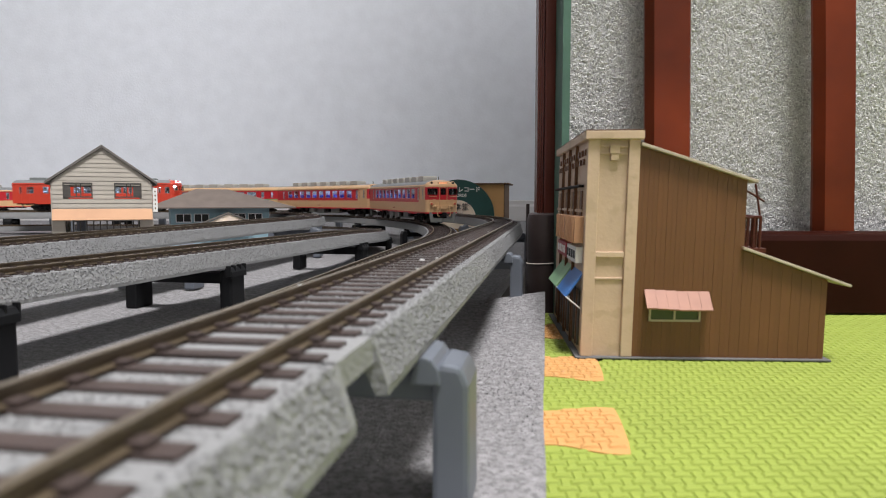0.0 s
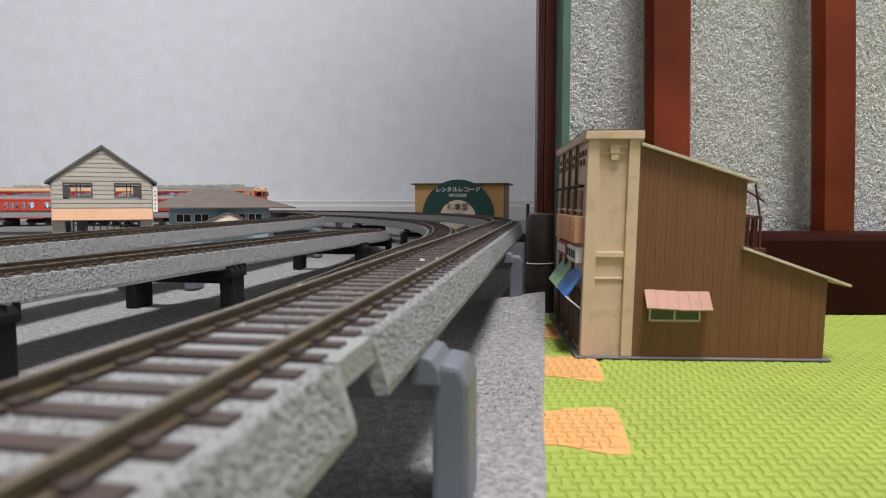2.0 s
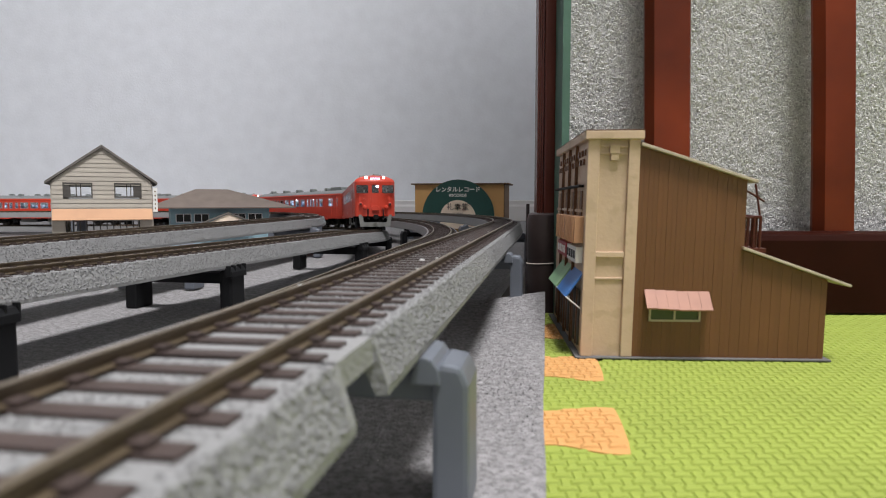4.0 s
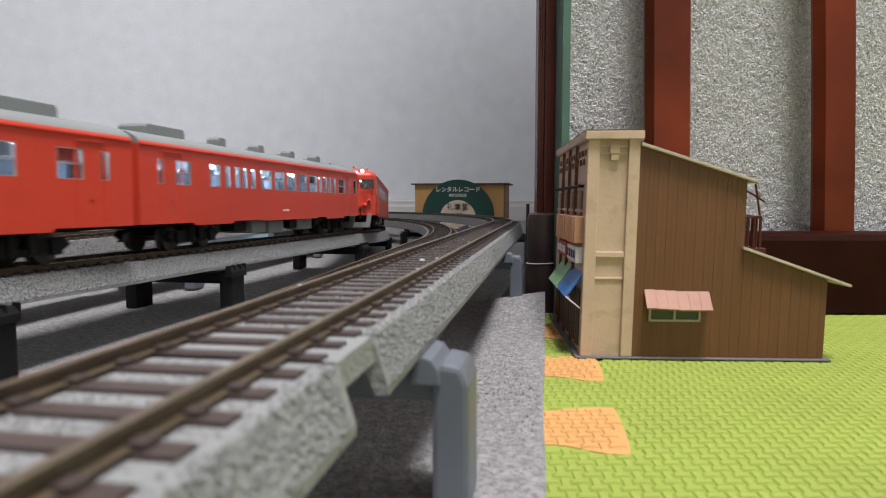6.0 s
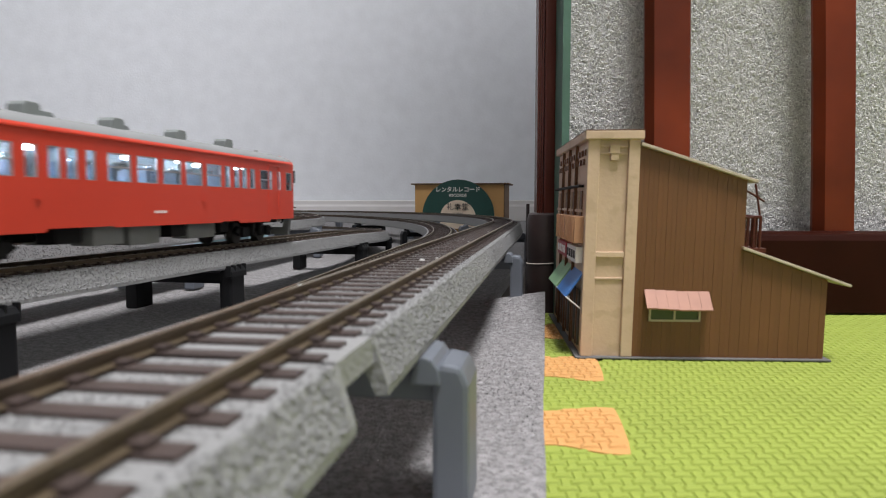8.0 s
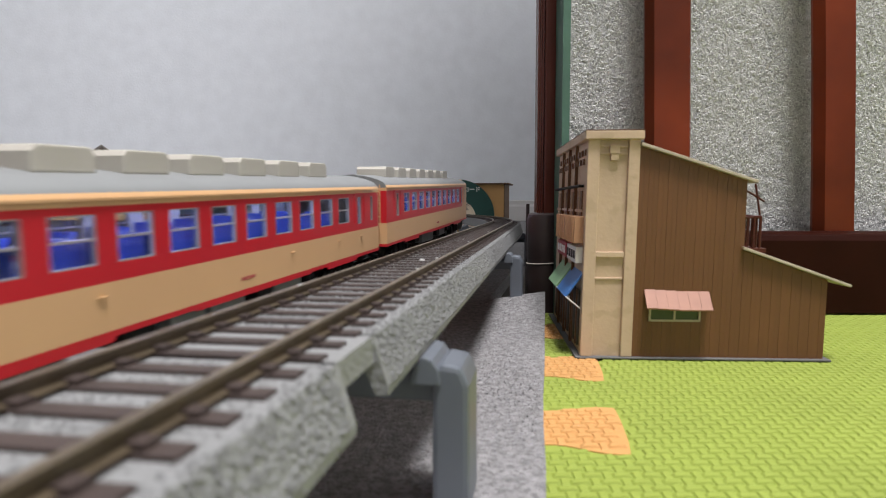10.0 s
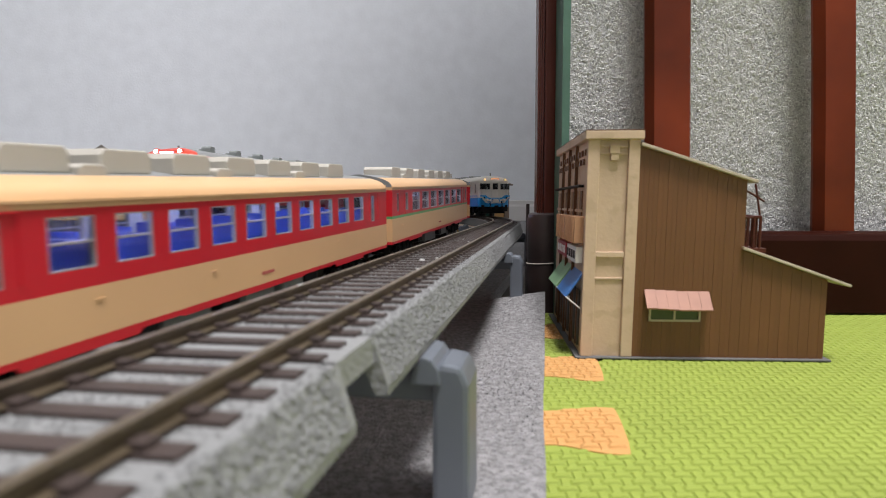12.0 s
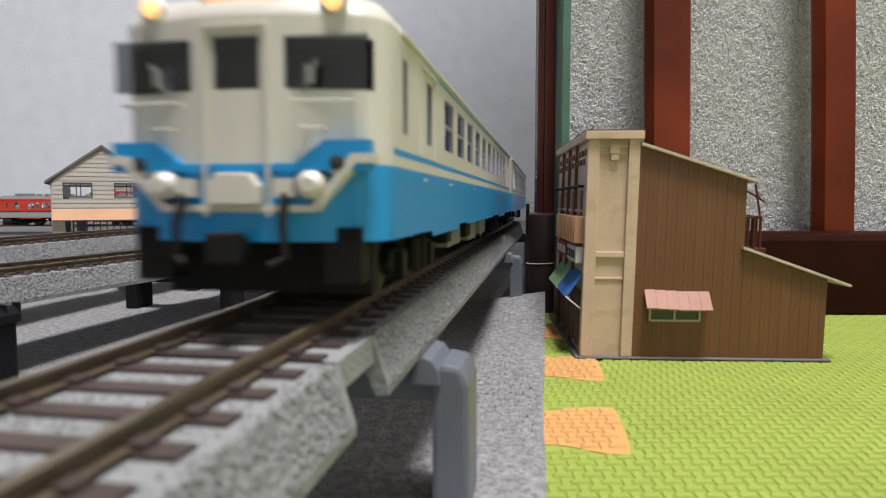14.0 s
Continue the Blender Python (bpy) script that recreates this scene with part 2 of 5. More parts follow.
LINES = {
    "outer": Line(0.0455, 0.524, 9.1, 0.720, 0.90, [(-3.0, 0.0374), (3.0, 0.0374)]),
    "graded": Line(-0.0155, 0.485, 12.3, 0.645, 0.42, [(-0.42, 0.0107), (-0.31, 0.0125), (0.0, 0.0240), (0.25, 0.0292), (0.6, 0.0322), (1.9, 0.0322), (2.4, 0.0107)]),
    "middle": Line(-0.080, 0.520, 11.5, 0.530, 0.40, [(-0.5, 0.0336), (-0.25, 0.0321), (0.0, 0.0306), (0.36, 0.0195), (0.75, 0.0140), (1.9, 0.0140)]),
    "inner": Line(-0.146, 0.610, 8.0, 0.420, 0.42, [(-0.45, 0.0366), (0.0, 0.0388), (1.9, 0.0388)]),
}


# ---- the room ----
def structure(name, bm, mats, label, smooth=False):
    return tagged(part(name, bm, mats, smooth=smooth), label, name.split("_")[0], kind="structure")


def room():
    bm = bmesh.new()
    box(bm, -3.2, 1.6, -2.2, 2.3, -0.06, -0.010)
    structure("floor", bm, M["floor"], "dark brown floor beside the carpet")
    bm = bmesh.new()
    box(bm, -3.2, 1.6, 1.95, 2.07, -0.06, 2.45)
    structure("wall_north", bm, M["wallpaper"], "pale grey papered wall with mottled texture")
    # these walls and the ceiling are unseen; their tone sets the bounced light
    for nm, d in (("wall_west", (-3.32, -3.2, -2.2, 2.07)), ("wall_east", (1.6, 1.72, -2.2, 2.07)), ("wall_south", (-3.2, 1.6, -2.32, -2.2))):
        bm = bmesh.new()
        box(bm, *d, -0.06, 2.45)
        structure(nm, bm, M["wallpaper_room"], "unseen plain papered wall, tone set for bounce light")
    bm = bmesh.new()
    box(bm, -3.32, 1.72, -2.32, 2.07, 2.45, 2.55)
    structure("ceiling", bm, M["ceiling"], "unseen white ceiling, tone set for bounce light")
    bm = bmesh.new()
    prism(bm, [(1.95, -0.010), (1.938, -0.010), (1.938, 0.040), (1.942, 0.046), (1.942, 0.056), (1.95, 0.058)], -3.2, 1.6, "x")
    structure("baseboard", bm, M["base_white"], "white skirting board with a moulded top")


room()


def carpet():
    # a felt sheet whose edge runs along the outer line; its corner is slightly lifted
    bm = bmesh.new()
    a = radians(8.8)
    ux, uy = math.sin(a), math.cos(a)
    nu, nv = 60, 40
    top = {}
    for i in range(nu + 1):
        for j in range(nv + 1):
            d = -2.2 * (j / nv) ** 2
            s = -1.2 + 1.535 * i / nu
            x, y = 0.0 + ux * s + uy * d, uy * s - ux * d
            lift = 0.008 * max(0, (s - 0.252) / 0.083) ** 1.5 * max(0, 1 + d / 0.05)
            wob = 0.0012 * noise.noise((x * 12, y * 12, 0))
            top[i, j] = bm.verts.new((x + wob, y, max(0.0, lift) + wob * 0.4 * (j > 0)))
    for i in range(nu):
        for j in range(nv):
            bm.faces.new((top[i, j], top[i, j + 1], top[i + 1, j + 1], top[i + 1, j]))
    ret = bmesh.ops.extrude_face_region(bm, geom=list(bm.faces))
    for v in ret["geom"]:
        if isinstance(v, bmesh.types.BMVert):
            v.co.z -= 0.006
    ob = part("carpet", bm, M["carpet"], smooth=True)
    tagged(ob, "grey mottled felt carpet sheet with a curled corner", "carpet", kind="structure")
    # short felt tufts on the strip beside the outer track
    rng = np.random.default_rng(8)
    verts, faces = [], []
    for _ in range(22000):
        s, d = rng.uniform(0.055, 0.333), -0.001 - 0.075 * rng.random()
        x, y = ux * s + uy * d, uy * s - ux * d
        z = 0.008 * max(0, (s - 0.252) / 0.083) ** 1.5 * max(0, 1 + d / 0.05) - 0.0002
        r, h, q, b = rng.uniform(0.00025, 0.0007), rng.uniform(0.0002, 0.0007), rng.uniform(0, 2.1), len(verts)
        verts += [(x + r * math.cos(q + k * 2.094), y + r * math.sin(q + k * 2.094), z) for k in range(3)]
        verts.append((x + rng.uniform(-0.0006, 0.0006), y + rng.uniform(-0.0006, 0.0006), z + h))
        faces += [(b, b + 1, b + 3), (b + 1, b + 2, b + 3), (b + 2, b, b + 3)]
    me = bpy.data.meshes.new("felt_pile")
    me.from_pydata(verts, [], faces)
    me.materials.append(M["carpet"])
    tagged(part("felt_pile", me, None, ob), kind="stuff")
    bm = bmesh.new()
    prism(bm, [(-3.1, 0.30), (0.010, 0.30), (0.030, 0.39), (0.055, 0.52), (0.16, 0.75), (0.9, 0.9), (0.9, 1.93), (-3.1, 1.93)], -0.0095, -0.0008, "z")
    tagged(part("carpet", bm, M["carpet"]), "grey mottled felt carpet under the tracks", "carpet", kind="structure")


carpet()
MAT_Z = -0.0030


def inside(p, poly):
    c = False
    for (x0, y0), (x1, y1) in zip(poly, poly[1:] + poly[:1]):
        if (y0 > p[1]) != (y1 > p[1]) and p[0] < x0 + (p[1] - y0) * (x1 - x0) / (y1 - y0):
            c = not c
    return c


def rounded(poly, n=3):
    out = poly
    for _ in range(n):
        out = [tuple(a[k] * w + b[k] * (1 - w) for k in (0, 1)) for a, b in zip(out, out[1:] + out[:1]) for w in (0.75, 0.25)]
    return out


def foam_mat():
    base = new("foam_mat")
    tagged(base, "lime green textured foam play mat with orange jigsaw teeth", "play mat")
    bm = bmesh.new()
    box(bm, -0.10, 0.62, -0.35, 0.336, MAT_Z - 0.010, MAT_Z - 0.0007)
    part("sheet", bm, M["mat"], base)
    # orange teeth of the next tile, narrow at the neck and wide at the tip
    teeth = []
    for cx, cy, w in ((0.0, 0.1005, 1.0), (0.0425, 0.1615, 1.0), (0.0512, 0.2225, 1.0), (0.0545, 0.2855, 1.0)):
        tooth = [(cx - 0.05, cy - 0.0105 * w), (cx - 0.018, cy - 0.0105 * w), (cx - 0.0135, cy - 0.0115 * w), (cx - 0.007, cy - 0.0160 * w), (cx - 0.002, cy - 0.0172 * w),
                 (cx + 0.0003, cy - 0.0165 * w), (cx + 0.0048, cy + 0.0154 * w), (cx + 0.0034, cy + 0.0170 * w), (cx - 0.002, cy + 0.0174 * w), (cx - 0.008, cy + 0.0152 * w), (cx - 0.014, cy + 0.0140 * w), (cx - 0.05, cy + 0.0138 * w)]
        tooth = rounded(tooth, 1)
        teeth.append(tooth)
        bm = bmesh.new()
        prism(bm, tooth, MAT_Z - 0.004, MAT_Z - 0.0004, "z")
        part("jigsaw_tooth", bm, M["mat_orange"], base, "orange foam tooth", bevel=0.0)
    # raised woven pattern: short bars, alternately along and across
    for mat_name, orange in (("mat", False), ("mat_orange", True)):
        verts, faces = [], []
        px, py = 0.0062, 0.0032
        for i in range(-6, 70):
            for j in range(0, 106):
                x, y = 0.003 + i * px + (j % 2) * px / 2, j * py + 0.002
                if x > 0.05 + 0.47 * y / 0.33 + 0.05 or y < 0.05 or y > 0.333:
                    continue
                for hx, hy, ox, oy, h in ((0.00230, 0.00114, 0, 0, 0.00058), (0.00104, 0.00208, 0.0031, 0, 0.00048)):
                    if {any(inside((x + ox + ex * hx * 0.8, y + ey * hy * 0.8), t) for t in teeth) for ex, ey in ((-1, -1), (1, -1), (1, 1), (-1, 1))} != {orange}:
                        continue
                    z0 = MAT_Z - (0.0004 if orange else 0.0007)
                    b = len(verts)
                    for k, zz, sh in ((1.0, z0, 0), (0.70, z0 + h, 0)):
                        for sx, sy in ((-1, -1), (1, -1), (1, 1), (-1, 1)):
                            verts.append((x + ox + sx * hx * k, y + oy + sy * hy * k + 0.0002 * sx, zz))
                    faces += [(b + 4, b + 5, b + 6, b + 7)] + [(b + q, b + (q + 1) % 4, b + 4 + (q + 1) % 4, b + 4 + q) for q in range(4)]
        me = bpy.data.meshes.new("woven_relief")
        me.from_pydata(verts, [], faces)
        me.materials.append(M[mat_name])
        o = new("woven_relief", me)
        o.parent = base
        tagged(o, kind="stuff")
    return base


foam_mat()


# ---- railway track ----
def ring_frame(x, y, z, a):
    """Right-hand and up directions at a point of the line."""
    return Vector((x, y, z)), Vector((math.cos(a), -math.sin(a), 0))


def sweep(bm, line, s0, s1, profile, step=0.012, mi=0, closed=True):
    n = max(2, int((s1 - s0) / step))
    rings = []
    for i in range(n + 1):
        x, y, z, a = line.at(s0 + (s1 - s0) * i / n)
        o, r = ring_frame(x, y, z, a)
        rings.append([bm.verts.new(o + r * p[0] + Vector((0, 0, p[1]))) for p in profile])
    m = len(profile)
    for a, b in zip(rings, rings[1:]):
        for k in range(m if closed else m - 1):
            bm.faces.new((a[k], a[(k + 1) % m], b[(k + 1) % m], b[k])).material_index = mi
    if closed:
        bm.faces.new(rings[0]).material_index = mi
        bm.faces.new(rings[-1]).material_index = mi


RAIL = [(-0.0010, -0.0020), (0.0010, -0.0020), (0.0010, -0.0017), (0.00035, -0.0015), (0.00035, -0.0007), (0.00055, -0.00055), (0.00055, 0.0),
        (-0.00055, 0.0), (-0.00055, -0.00055), (-0.00035, -0.0007), (-0.00035, -0.0015), (-0.0010, -0.0017)]
BED = [(-0.0168, -0.0105), (-0.0168, -0.0092), (-0.0146, -0.0024), (0.0146, -0.0024), (0.0168, -0.0092), (0.0168, -0.0105), (0.0150, -0.0105),
       (0.0128, -0.0055), (-0.0128, -0.0055), (-0.0150, -0.0105)]


def track(kind, line, near, words):
    base = new("railway_track")
    tagged(base, words, "railway track", group="railway lines")
    bm = bmesh.new()
    if kind == "outer":
        # two track sections meet beside the nearest pier, with a gap below the joint
        joint = line.length - 0.4545
        sweep(bm, line, joint - line.length + 0.0150, joint - 0.0, BED)
        sweep(bm, line, joint - 0.001, joint + 0.0160, [(-0.0148, -0.0060), (-0.0146, -0.0024), (0.0146, -0.0024), (0.0148, -0.0060)])
    else:
        sweep(bm, line, 0, line.length - 1e-4, BED)
    part("ballast_bed", bm, M["ballast"], base, "speckled grey moulded ballast")
    for off in (-0.00825, 0.00825):
        bm = bmesh.new()
        sweep(bm, line, 0, line.length - 1e-4, [(p[0] + off, p[1]) for p in RAIL])
        for f in bm.faces:
            f.material_index = 1 if f.calc_center_median().z > 0 and abs(f.normal.z) > 0.9 else 0
        bm.normal_update()
        for f in bm.faces:
            f.material_index = 1 if f.normal.z < -0.9 or f.normal.z > 0.9 else 0
        part("rail", bm, [M["rail_side"], M["rail_top"]], base, "weathered brown model rail")
    sl = bmesh.new()
    box(sl, -0.0128, 0.0128, -0.0014, 0.0014, -0.0040, -0.00195)
    for off in (-0.00825, 0.00825):
        box(sl, off - 0.0019, off + 0.0019, -0.0010, 0.0010, -0.0021, -0.0013)
    me = mesh_of("sleeper", sl, M["sleeper"])
    rest = bmesh.new()
    pitch = line.length / round(line.length / 0.0072)
    for i in range(round(line.length / pitch)):
        s = i * pitch
        x, y, z, a = line.at(s)
        m = pose(x, y, z, 0, 0, -math.degrees(a))
        ss = (s + line.length / 2) % line.length - line.length / 2
        if near[0] < ss < near[1]:
            o = part("sleeper", me, None, base)
            o.matrix_local = m
        else:
            vs = box(rest, -0.0128, 0.0128, -0.0014, 0.0014, -0.0040, -0.00195)
            for v in vs:
                v.co = m @ v.co
    tagged(part("far_sleepers", rest, M["sleeper"], base), kind="stuff")
    return base


def ballast_grains(base, line, s0, s1, count, seed):
    """Moulded stones standing proud on the shoulder and between the sleepers."""
    rng = np.random.default_rng(seed)
    pitch = line.length / round(line.length / 0.0072)
    verts, faces = [], []
    while len(verts) < count * 6:
        s, shoulder = s0 + (s1 - s0) * rng.random(), rng.random() < 0.42
        if shoulder:
            f = rng.random()
            off, z = 0.0146 + 0.0022 * f, -0.0024 - 0.0068 * f
        else:
            off, z = rng.uniform(-0.0146, 0.0148), -0.0024
            near_sleeper = abs((s + pitch / 2) % pitch - pitch / 2) < 0.0018
            if (near_sleeper and abs(off) < 0.0131) or abs(abs(off) - 0.00825) < 0.0014:
                continue
        x, y, h, a = line.at(s)
        r, b = rng.uniform(0.00022, 0.00046), len(verts)
        q = rng.uniform(0, 1.57)
        c, d = math.cos(q), math.sin(q)
        cx, cy, cz = x + math.cos(a) * off, y - math.sin(a) * off, h + z
        e = r * rng.uniform(0.7, 1.3)
        t = 0.95 * r
        verts += [(cx + r * c, cy + r * d, cz), (cx - e * d, cy + e * c, cz), (cx - r * c, cy - r * d, cz), (cx + e * d, cy - e * c, cz), (cx, cy, cz + t), (cx, cy, cz - t)]
        faces += [(b, b + 1, b + 4), (b + 1, b + 2, b + 4), (b + 2, b + 3, b + 4), (b + 3, b, b + 4), (b + 1, b, b + 5), (b + 2, b + 1, b + 5), (b + 3, b + 2, b + 5), (b, b + 3, b + 5)]
    me = bpy.data.meshes.new("ballast_grains")
    me.from_pydata(verts, [], faces)
    me.materials.append(M["ballast"])
    tagged(part("ballast_grains", me, None, base), kind="stuff")


OUTER_TRACK = track("outer", LINES["outer"], (-0.60, 0.75), "elevated outer model railway track with brown sleepers on piers")
track("graded", LINES["graded"], (-0.30, 0.75), "model railway track climbing from the carpet beside another")
MIDDLE_TRACK = track("middle", LINES["middle"], (-0.40, 0.60), "model railway track on black and grey piers")
INNER_TRACK = track("inner", LINES["inner"], (-0.42, 0.50), "innermost elevated model railway track on piers")


ballast_grains(OUTER_TRACK, LINES["outer"], -0.4545 + 0.016, 0.10, 30000, 1)
ballast_grains(OUTER_TRACK, LINES["outer"], -0.56, -0.4565, 3500, 2)
ballast_grains(MIDDLE_TRACK, LINES["middle"], -0.36, 0.25, 13000, 3)
ballast_grains(INNER_TRACK, LINES["inner"], -0.40, 0.20, 9000, 4)


# ---- piers ----
def pier_mesh(clear, colour, left, right):
    """A portal pier for a line whose bed is clear above the carpet: two legs with clips, a beam, and feet."""
    bms = []
    for side, o in ((-1, left), (1, right)):
        bm = bmesh.new()
        prism(bm, [(side * (o - 0.0064), 0), (side * o, 0), (side * (o - 0.0001), clear - 0.0045), (side * (o - 0.0014), clear - 0.0015), (side * (o - 0.0046), clear - 0.0010), (side * (o - 0.0060), clear - 0.0014), (side * (o - 0.0064), clear - 0.0030)], -0.0066, 0.0066, "y")
        bms.append(("leg", mesh_of("pier_leg", bm, M[colour], bevel=0.0010)))
        bm = bmesh.new()
        prism(bm, [(side * 0.0150, clear - 0.0046), (side * 0.0204, clear - 0.0046), (side * 0.0202, clear - 0.0020), (side * 0.0190, clear - 0.0002), (side * 0.0172, clear + 0.0004), (side * 0.0158, clear - 0.0014)], -0.0072, 0.0072, "y")
        for dy in (-0.0074, -0.0026, 0.0026, 0.0074) if colour == "pier_dark" else ():
            box(bm, min(side * 0.0174, side * 0.0199), max(side * 0.0174, side * 0.0199), dy - 0.0005, dy + 0.0005, clear - 0.0040, clear + 0.0012)
        bms.append(("clip", mesh_of("pier_clip", bm, M[colour], bevel=0.0004)))
    bm = bmesh.new()
    box(bm, 0.0060 - left, right - 0.0060, -0.0048, 0.0048, clear - 0.0078, clear - 0.0026)
    bms.append(("beam", mesh_of("pier_beam", bm, M[colour], bevel=0.0003)))
    return bms


def piers(line, places, colour, words, left=0.0252, right=0.0252):
    for s in places:
        x, y, z, a = line.at(s)
        clear = z - 0.0105
        if clear < 0.006:
            continue
        base = new("track_pier")
        base.matrix_world = pose(x, y, 0, 0, 0, -math.degrees(a))
        tagged(base, words, "track pier", group="track piers")
        for nm, me in pier_mesh(clear, colour, left, right):
            part(nm, me, None, base)


piers(LINES["outer"], [-0.411, -0.186, 0.040] + [0.24 + 0.225 * i for i in range(10)] + [-0.64, -0.86], "pier", "blue-grey plastic portal pier carrying the outer track")
piers(LINES["graded"], [0.12 + 0.2 * i for i in range(14)], "pier_dark", "black plastic pier under the climbing track")
piers(LINES["middle"], [-0.335, -0.198, 0.0, 0.17, 0.34], "pier_dark", "black plastic portal pier carrying the middle track", 0.0385, 0.0195)
piers(LINES["inner"], [-0.205, 0.03, 0.24, 0.40] + [0.56 + 0.2 * i for i in range(6)], "pier", "blue-grey plastic pier carrying the inner track")


def scraps():
    # small white crumbs lying on the outer track
    for s, off, r in ((-0.331, 0.0005, 0.0010), (-0.408, -0.0080, 0.0005), (-0.345, 0.0074, 0.0005), (-0.235, 0.003, 0.0004), (-0.215, -0.002, 0.0004), (-0.375, 0.0080, 0.0005), (-0.13, 0.002, 0.0005)):
        x, y, z, a = LINES["outer"].at(s)
        bm = bmesh.new()
        r *= 0.6
        lathe(bm, [(r * 0.5, 0), (r * 1.1, r * 0.3), (r, r * 0.7), (r * 0.3, r)], 7)
        for v in bm.verts:
            v.co.x *= 1.5 + 0.5 * noise.noise(v.co * 900)
        o = part("crumb", bm, M["scrap"])
        o.matrix_world = pose(x + math.cos(a) * off, y - math.sin(a) * off, z - (0.0020 if abs(off) < 0.007 else 0.0), 0, 0, 30)
        tagged(o, "small white paper crumb lying on the track", "crumb", group="crumbs on the track")


scraps()


# ---- the wooden furniture and the covered panel behind the shop ----
def furniture():
    base = new("wooden_stand")
    tagged(base, "reddish-brown lacquered wooden stand with upright slats", "furniture")
    for x0, x1, nm in ((0.1052, 0.1268, "slat"), (0.1925, 0.2112, "slat")):
        bm = bmesh.new()
        n = 90
        for i in range(n):
            z0, z1 = 0.02 + 1.85 * i / n, 0.02 + 1.85 * (i + 1) / n
            # the slats lean together a little and bow outwards
            k0, k1 = ((0.0011 * math.sin(min(1, z / 0.22) * math.pi) if x0 > 0.15 else 0.0003) - 0.20 * x0 * min(z, 0.26) for z in (z0, z1))
            a = [(x0 + k0, 0.343), (x0 + 0.003 + k0, 0.337), (x1 - 0.001 + k0, 0.3365), (x1 + k0, 0.338), (x1 + k0, 0.345), (x0 + k0, 0.345)]
            b = [(p[0] - k0 + k1, p[1]) for p in a]
            va = [bm.verts.new((*p, z0)) for p in a]
            vb = [bm.verts.new((*p, z1)) for p in b]
            for q in range(6):
                bm.faces.new((va[q], va[(q + 1) % 6], vb[(q + 1) % 6], vb[q]))
            if i in (0, n - 1):
                bm.faces.new(va if i == 0 else vb)
        part(nm, bm, M["wood_red"], base, bevel=0.0)
    bm = bmesh.new()
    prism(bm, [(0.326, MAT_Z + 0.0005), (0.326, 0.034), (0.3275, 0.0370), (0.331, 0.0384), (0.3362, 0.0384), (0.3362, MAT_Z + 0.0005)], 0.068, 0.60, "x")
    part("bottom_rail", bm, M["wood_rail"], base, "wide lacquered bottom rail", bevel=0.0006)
    # added out of view; slats and this rail stay tall to shade the wall
    bm = bmesh.new()
    box(bm, 0.068, 0.60, 0.326, 0.345, 1.87, 1.91)
    part("top_rail", bm, M["wood_red"], base)
    # the leg beside it, with a cap
    leg = new("furniture_leg")
    tagged(leg, "dark lacquered round furniture leg in a brown cap", "furniture leg")
    bm = bmesh.new()
    lathe(bm, [(0.0100, 0.0), (0.0106, 0.003), (0.0106, 0.026), (0.0102, 0.0285), (0.0105, 0.031), (0.0104, 0.0525), (0.0098, 0.0558), (0.0080, 0.0570)], 28)
    part("cap", bm, M["cap"], leg, "dark brown leg cap", smooth=True)
    bm = bmesh.new()
    pts = [(0.0105 * math.cos(k * math.tau / 24), 0.0105 * math.sin(k * math.tau / 24), 0.0287 + 0.0006 * math.cos(k * math.tau / 24)) for k in range(25)]
    tube(bm, pts, 0.00035, 6)
    part("string", bm, M["string"], leg, "thin pale string tied round the cap", smooth=True)
    bm = bmesh.new()
    prism(bm, [(-0.0018, -0.0050), (0.0075, -0.0050), (0.0095, -0.0035), (0.0095, 0.006), (-0.0018, 0.006)], 0.056, 1.9, "z")
    part("post", bm, M["wood_dark"], leg, bevel=0.0008)
    for k in range(3):
        bm = bmesh.new()
        box(bm, -0.0056 + 0.0012 * k, -0.0047 + 0.0012 * k, -0.0042, 0.006, 0.056, 1.9)
        part("beading", bm, M["wood_dark"], leg)
    leg.matrix_world = pose(0.0585, 0.378, -0.010)
    # clip beside the cap
    o = boxpart("cable_clip", (0.0500, 0.0518, 0.396, 0.400, -0.010, 0.052), M["cap"], bevel=0.0004)
    tagged(o, "small black upright cable clip beside the furniture leg", "clip")
    board = new("pin_board")
    tagged(board, "grey felt-covered board with green edge, unseen height added to shade wall", "board")
    bm = bmesh.new()
    # runs to 1.9 m, far above view, to block the lamp from the wall
    box(bm, 0.0660, 0.62, 0.3640, 0.3685, -0.010, 1.9)
    part("felt_cover", bm, M["fleece"], board, "curly grey felt covering")
    bm = bmesh.new()
    box(bm, 0.0618, 0.0657, 0.3470, 0.3685, -0.010, 1.9)
    part("edge_strip", bm, M["green_strip"], board, "dark green edge strip")
    # curly fibres standing off the felt: short arcs of three-sided thread
    rng = np.random.default_rng(5)
    count, steps = 17000, 5
    cx, cz = rng.uniform(0.070, 0.262, count), rng.uniform(0.036, 0.222, count)
    turn, r, sweep_ = rng.uniform(0, math.tau, count), rng.uniform(0.0005, 0.0013, count), rng.uniform(1.4, 3.6, count)
    lift, thick = rng.uniform(0.0002, 0.0008, count), rng.uniform(0.00009, 0.00016, count)
    f = np.linspace(-0.5, 0.5, steps)[None, :]
    ang = turn[:, None] + sweep_[:, None] * f
    px_, pz_ = cx[:, None] + r[:, None] * np.cos(ang), cz[:, None] + r[:, None] * np.sin(ang)
    py_ = 0.3640 - lift[:, None] * (1 - (2 * f) ** 2) - 0.0001
    k = np.arange(3) * math.tau / 3
    ox = (np.cos(ang)[..., None] * np.cos(k)) * thick[:, None, None]
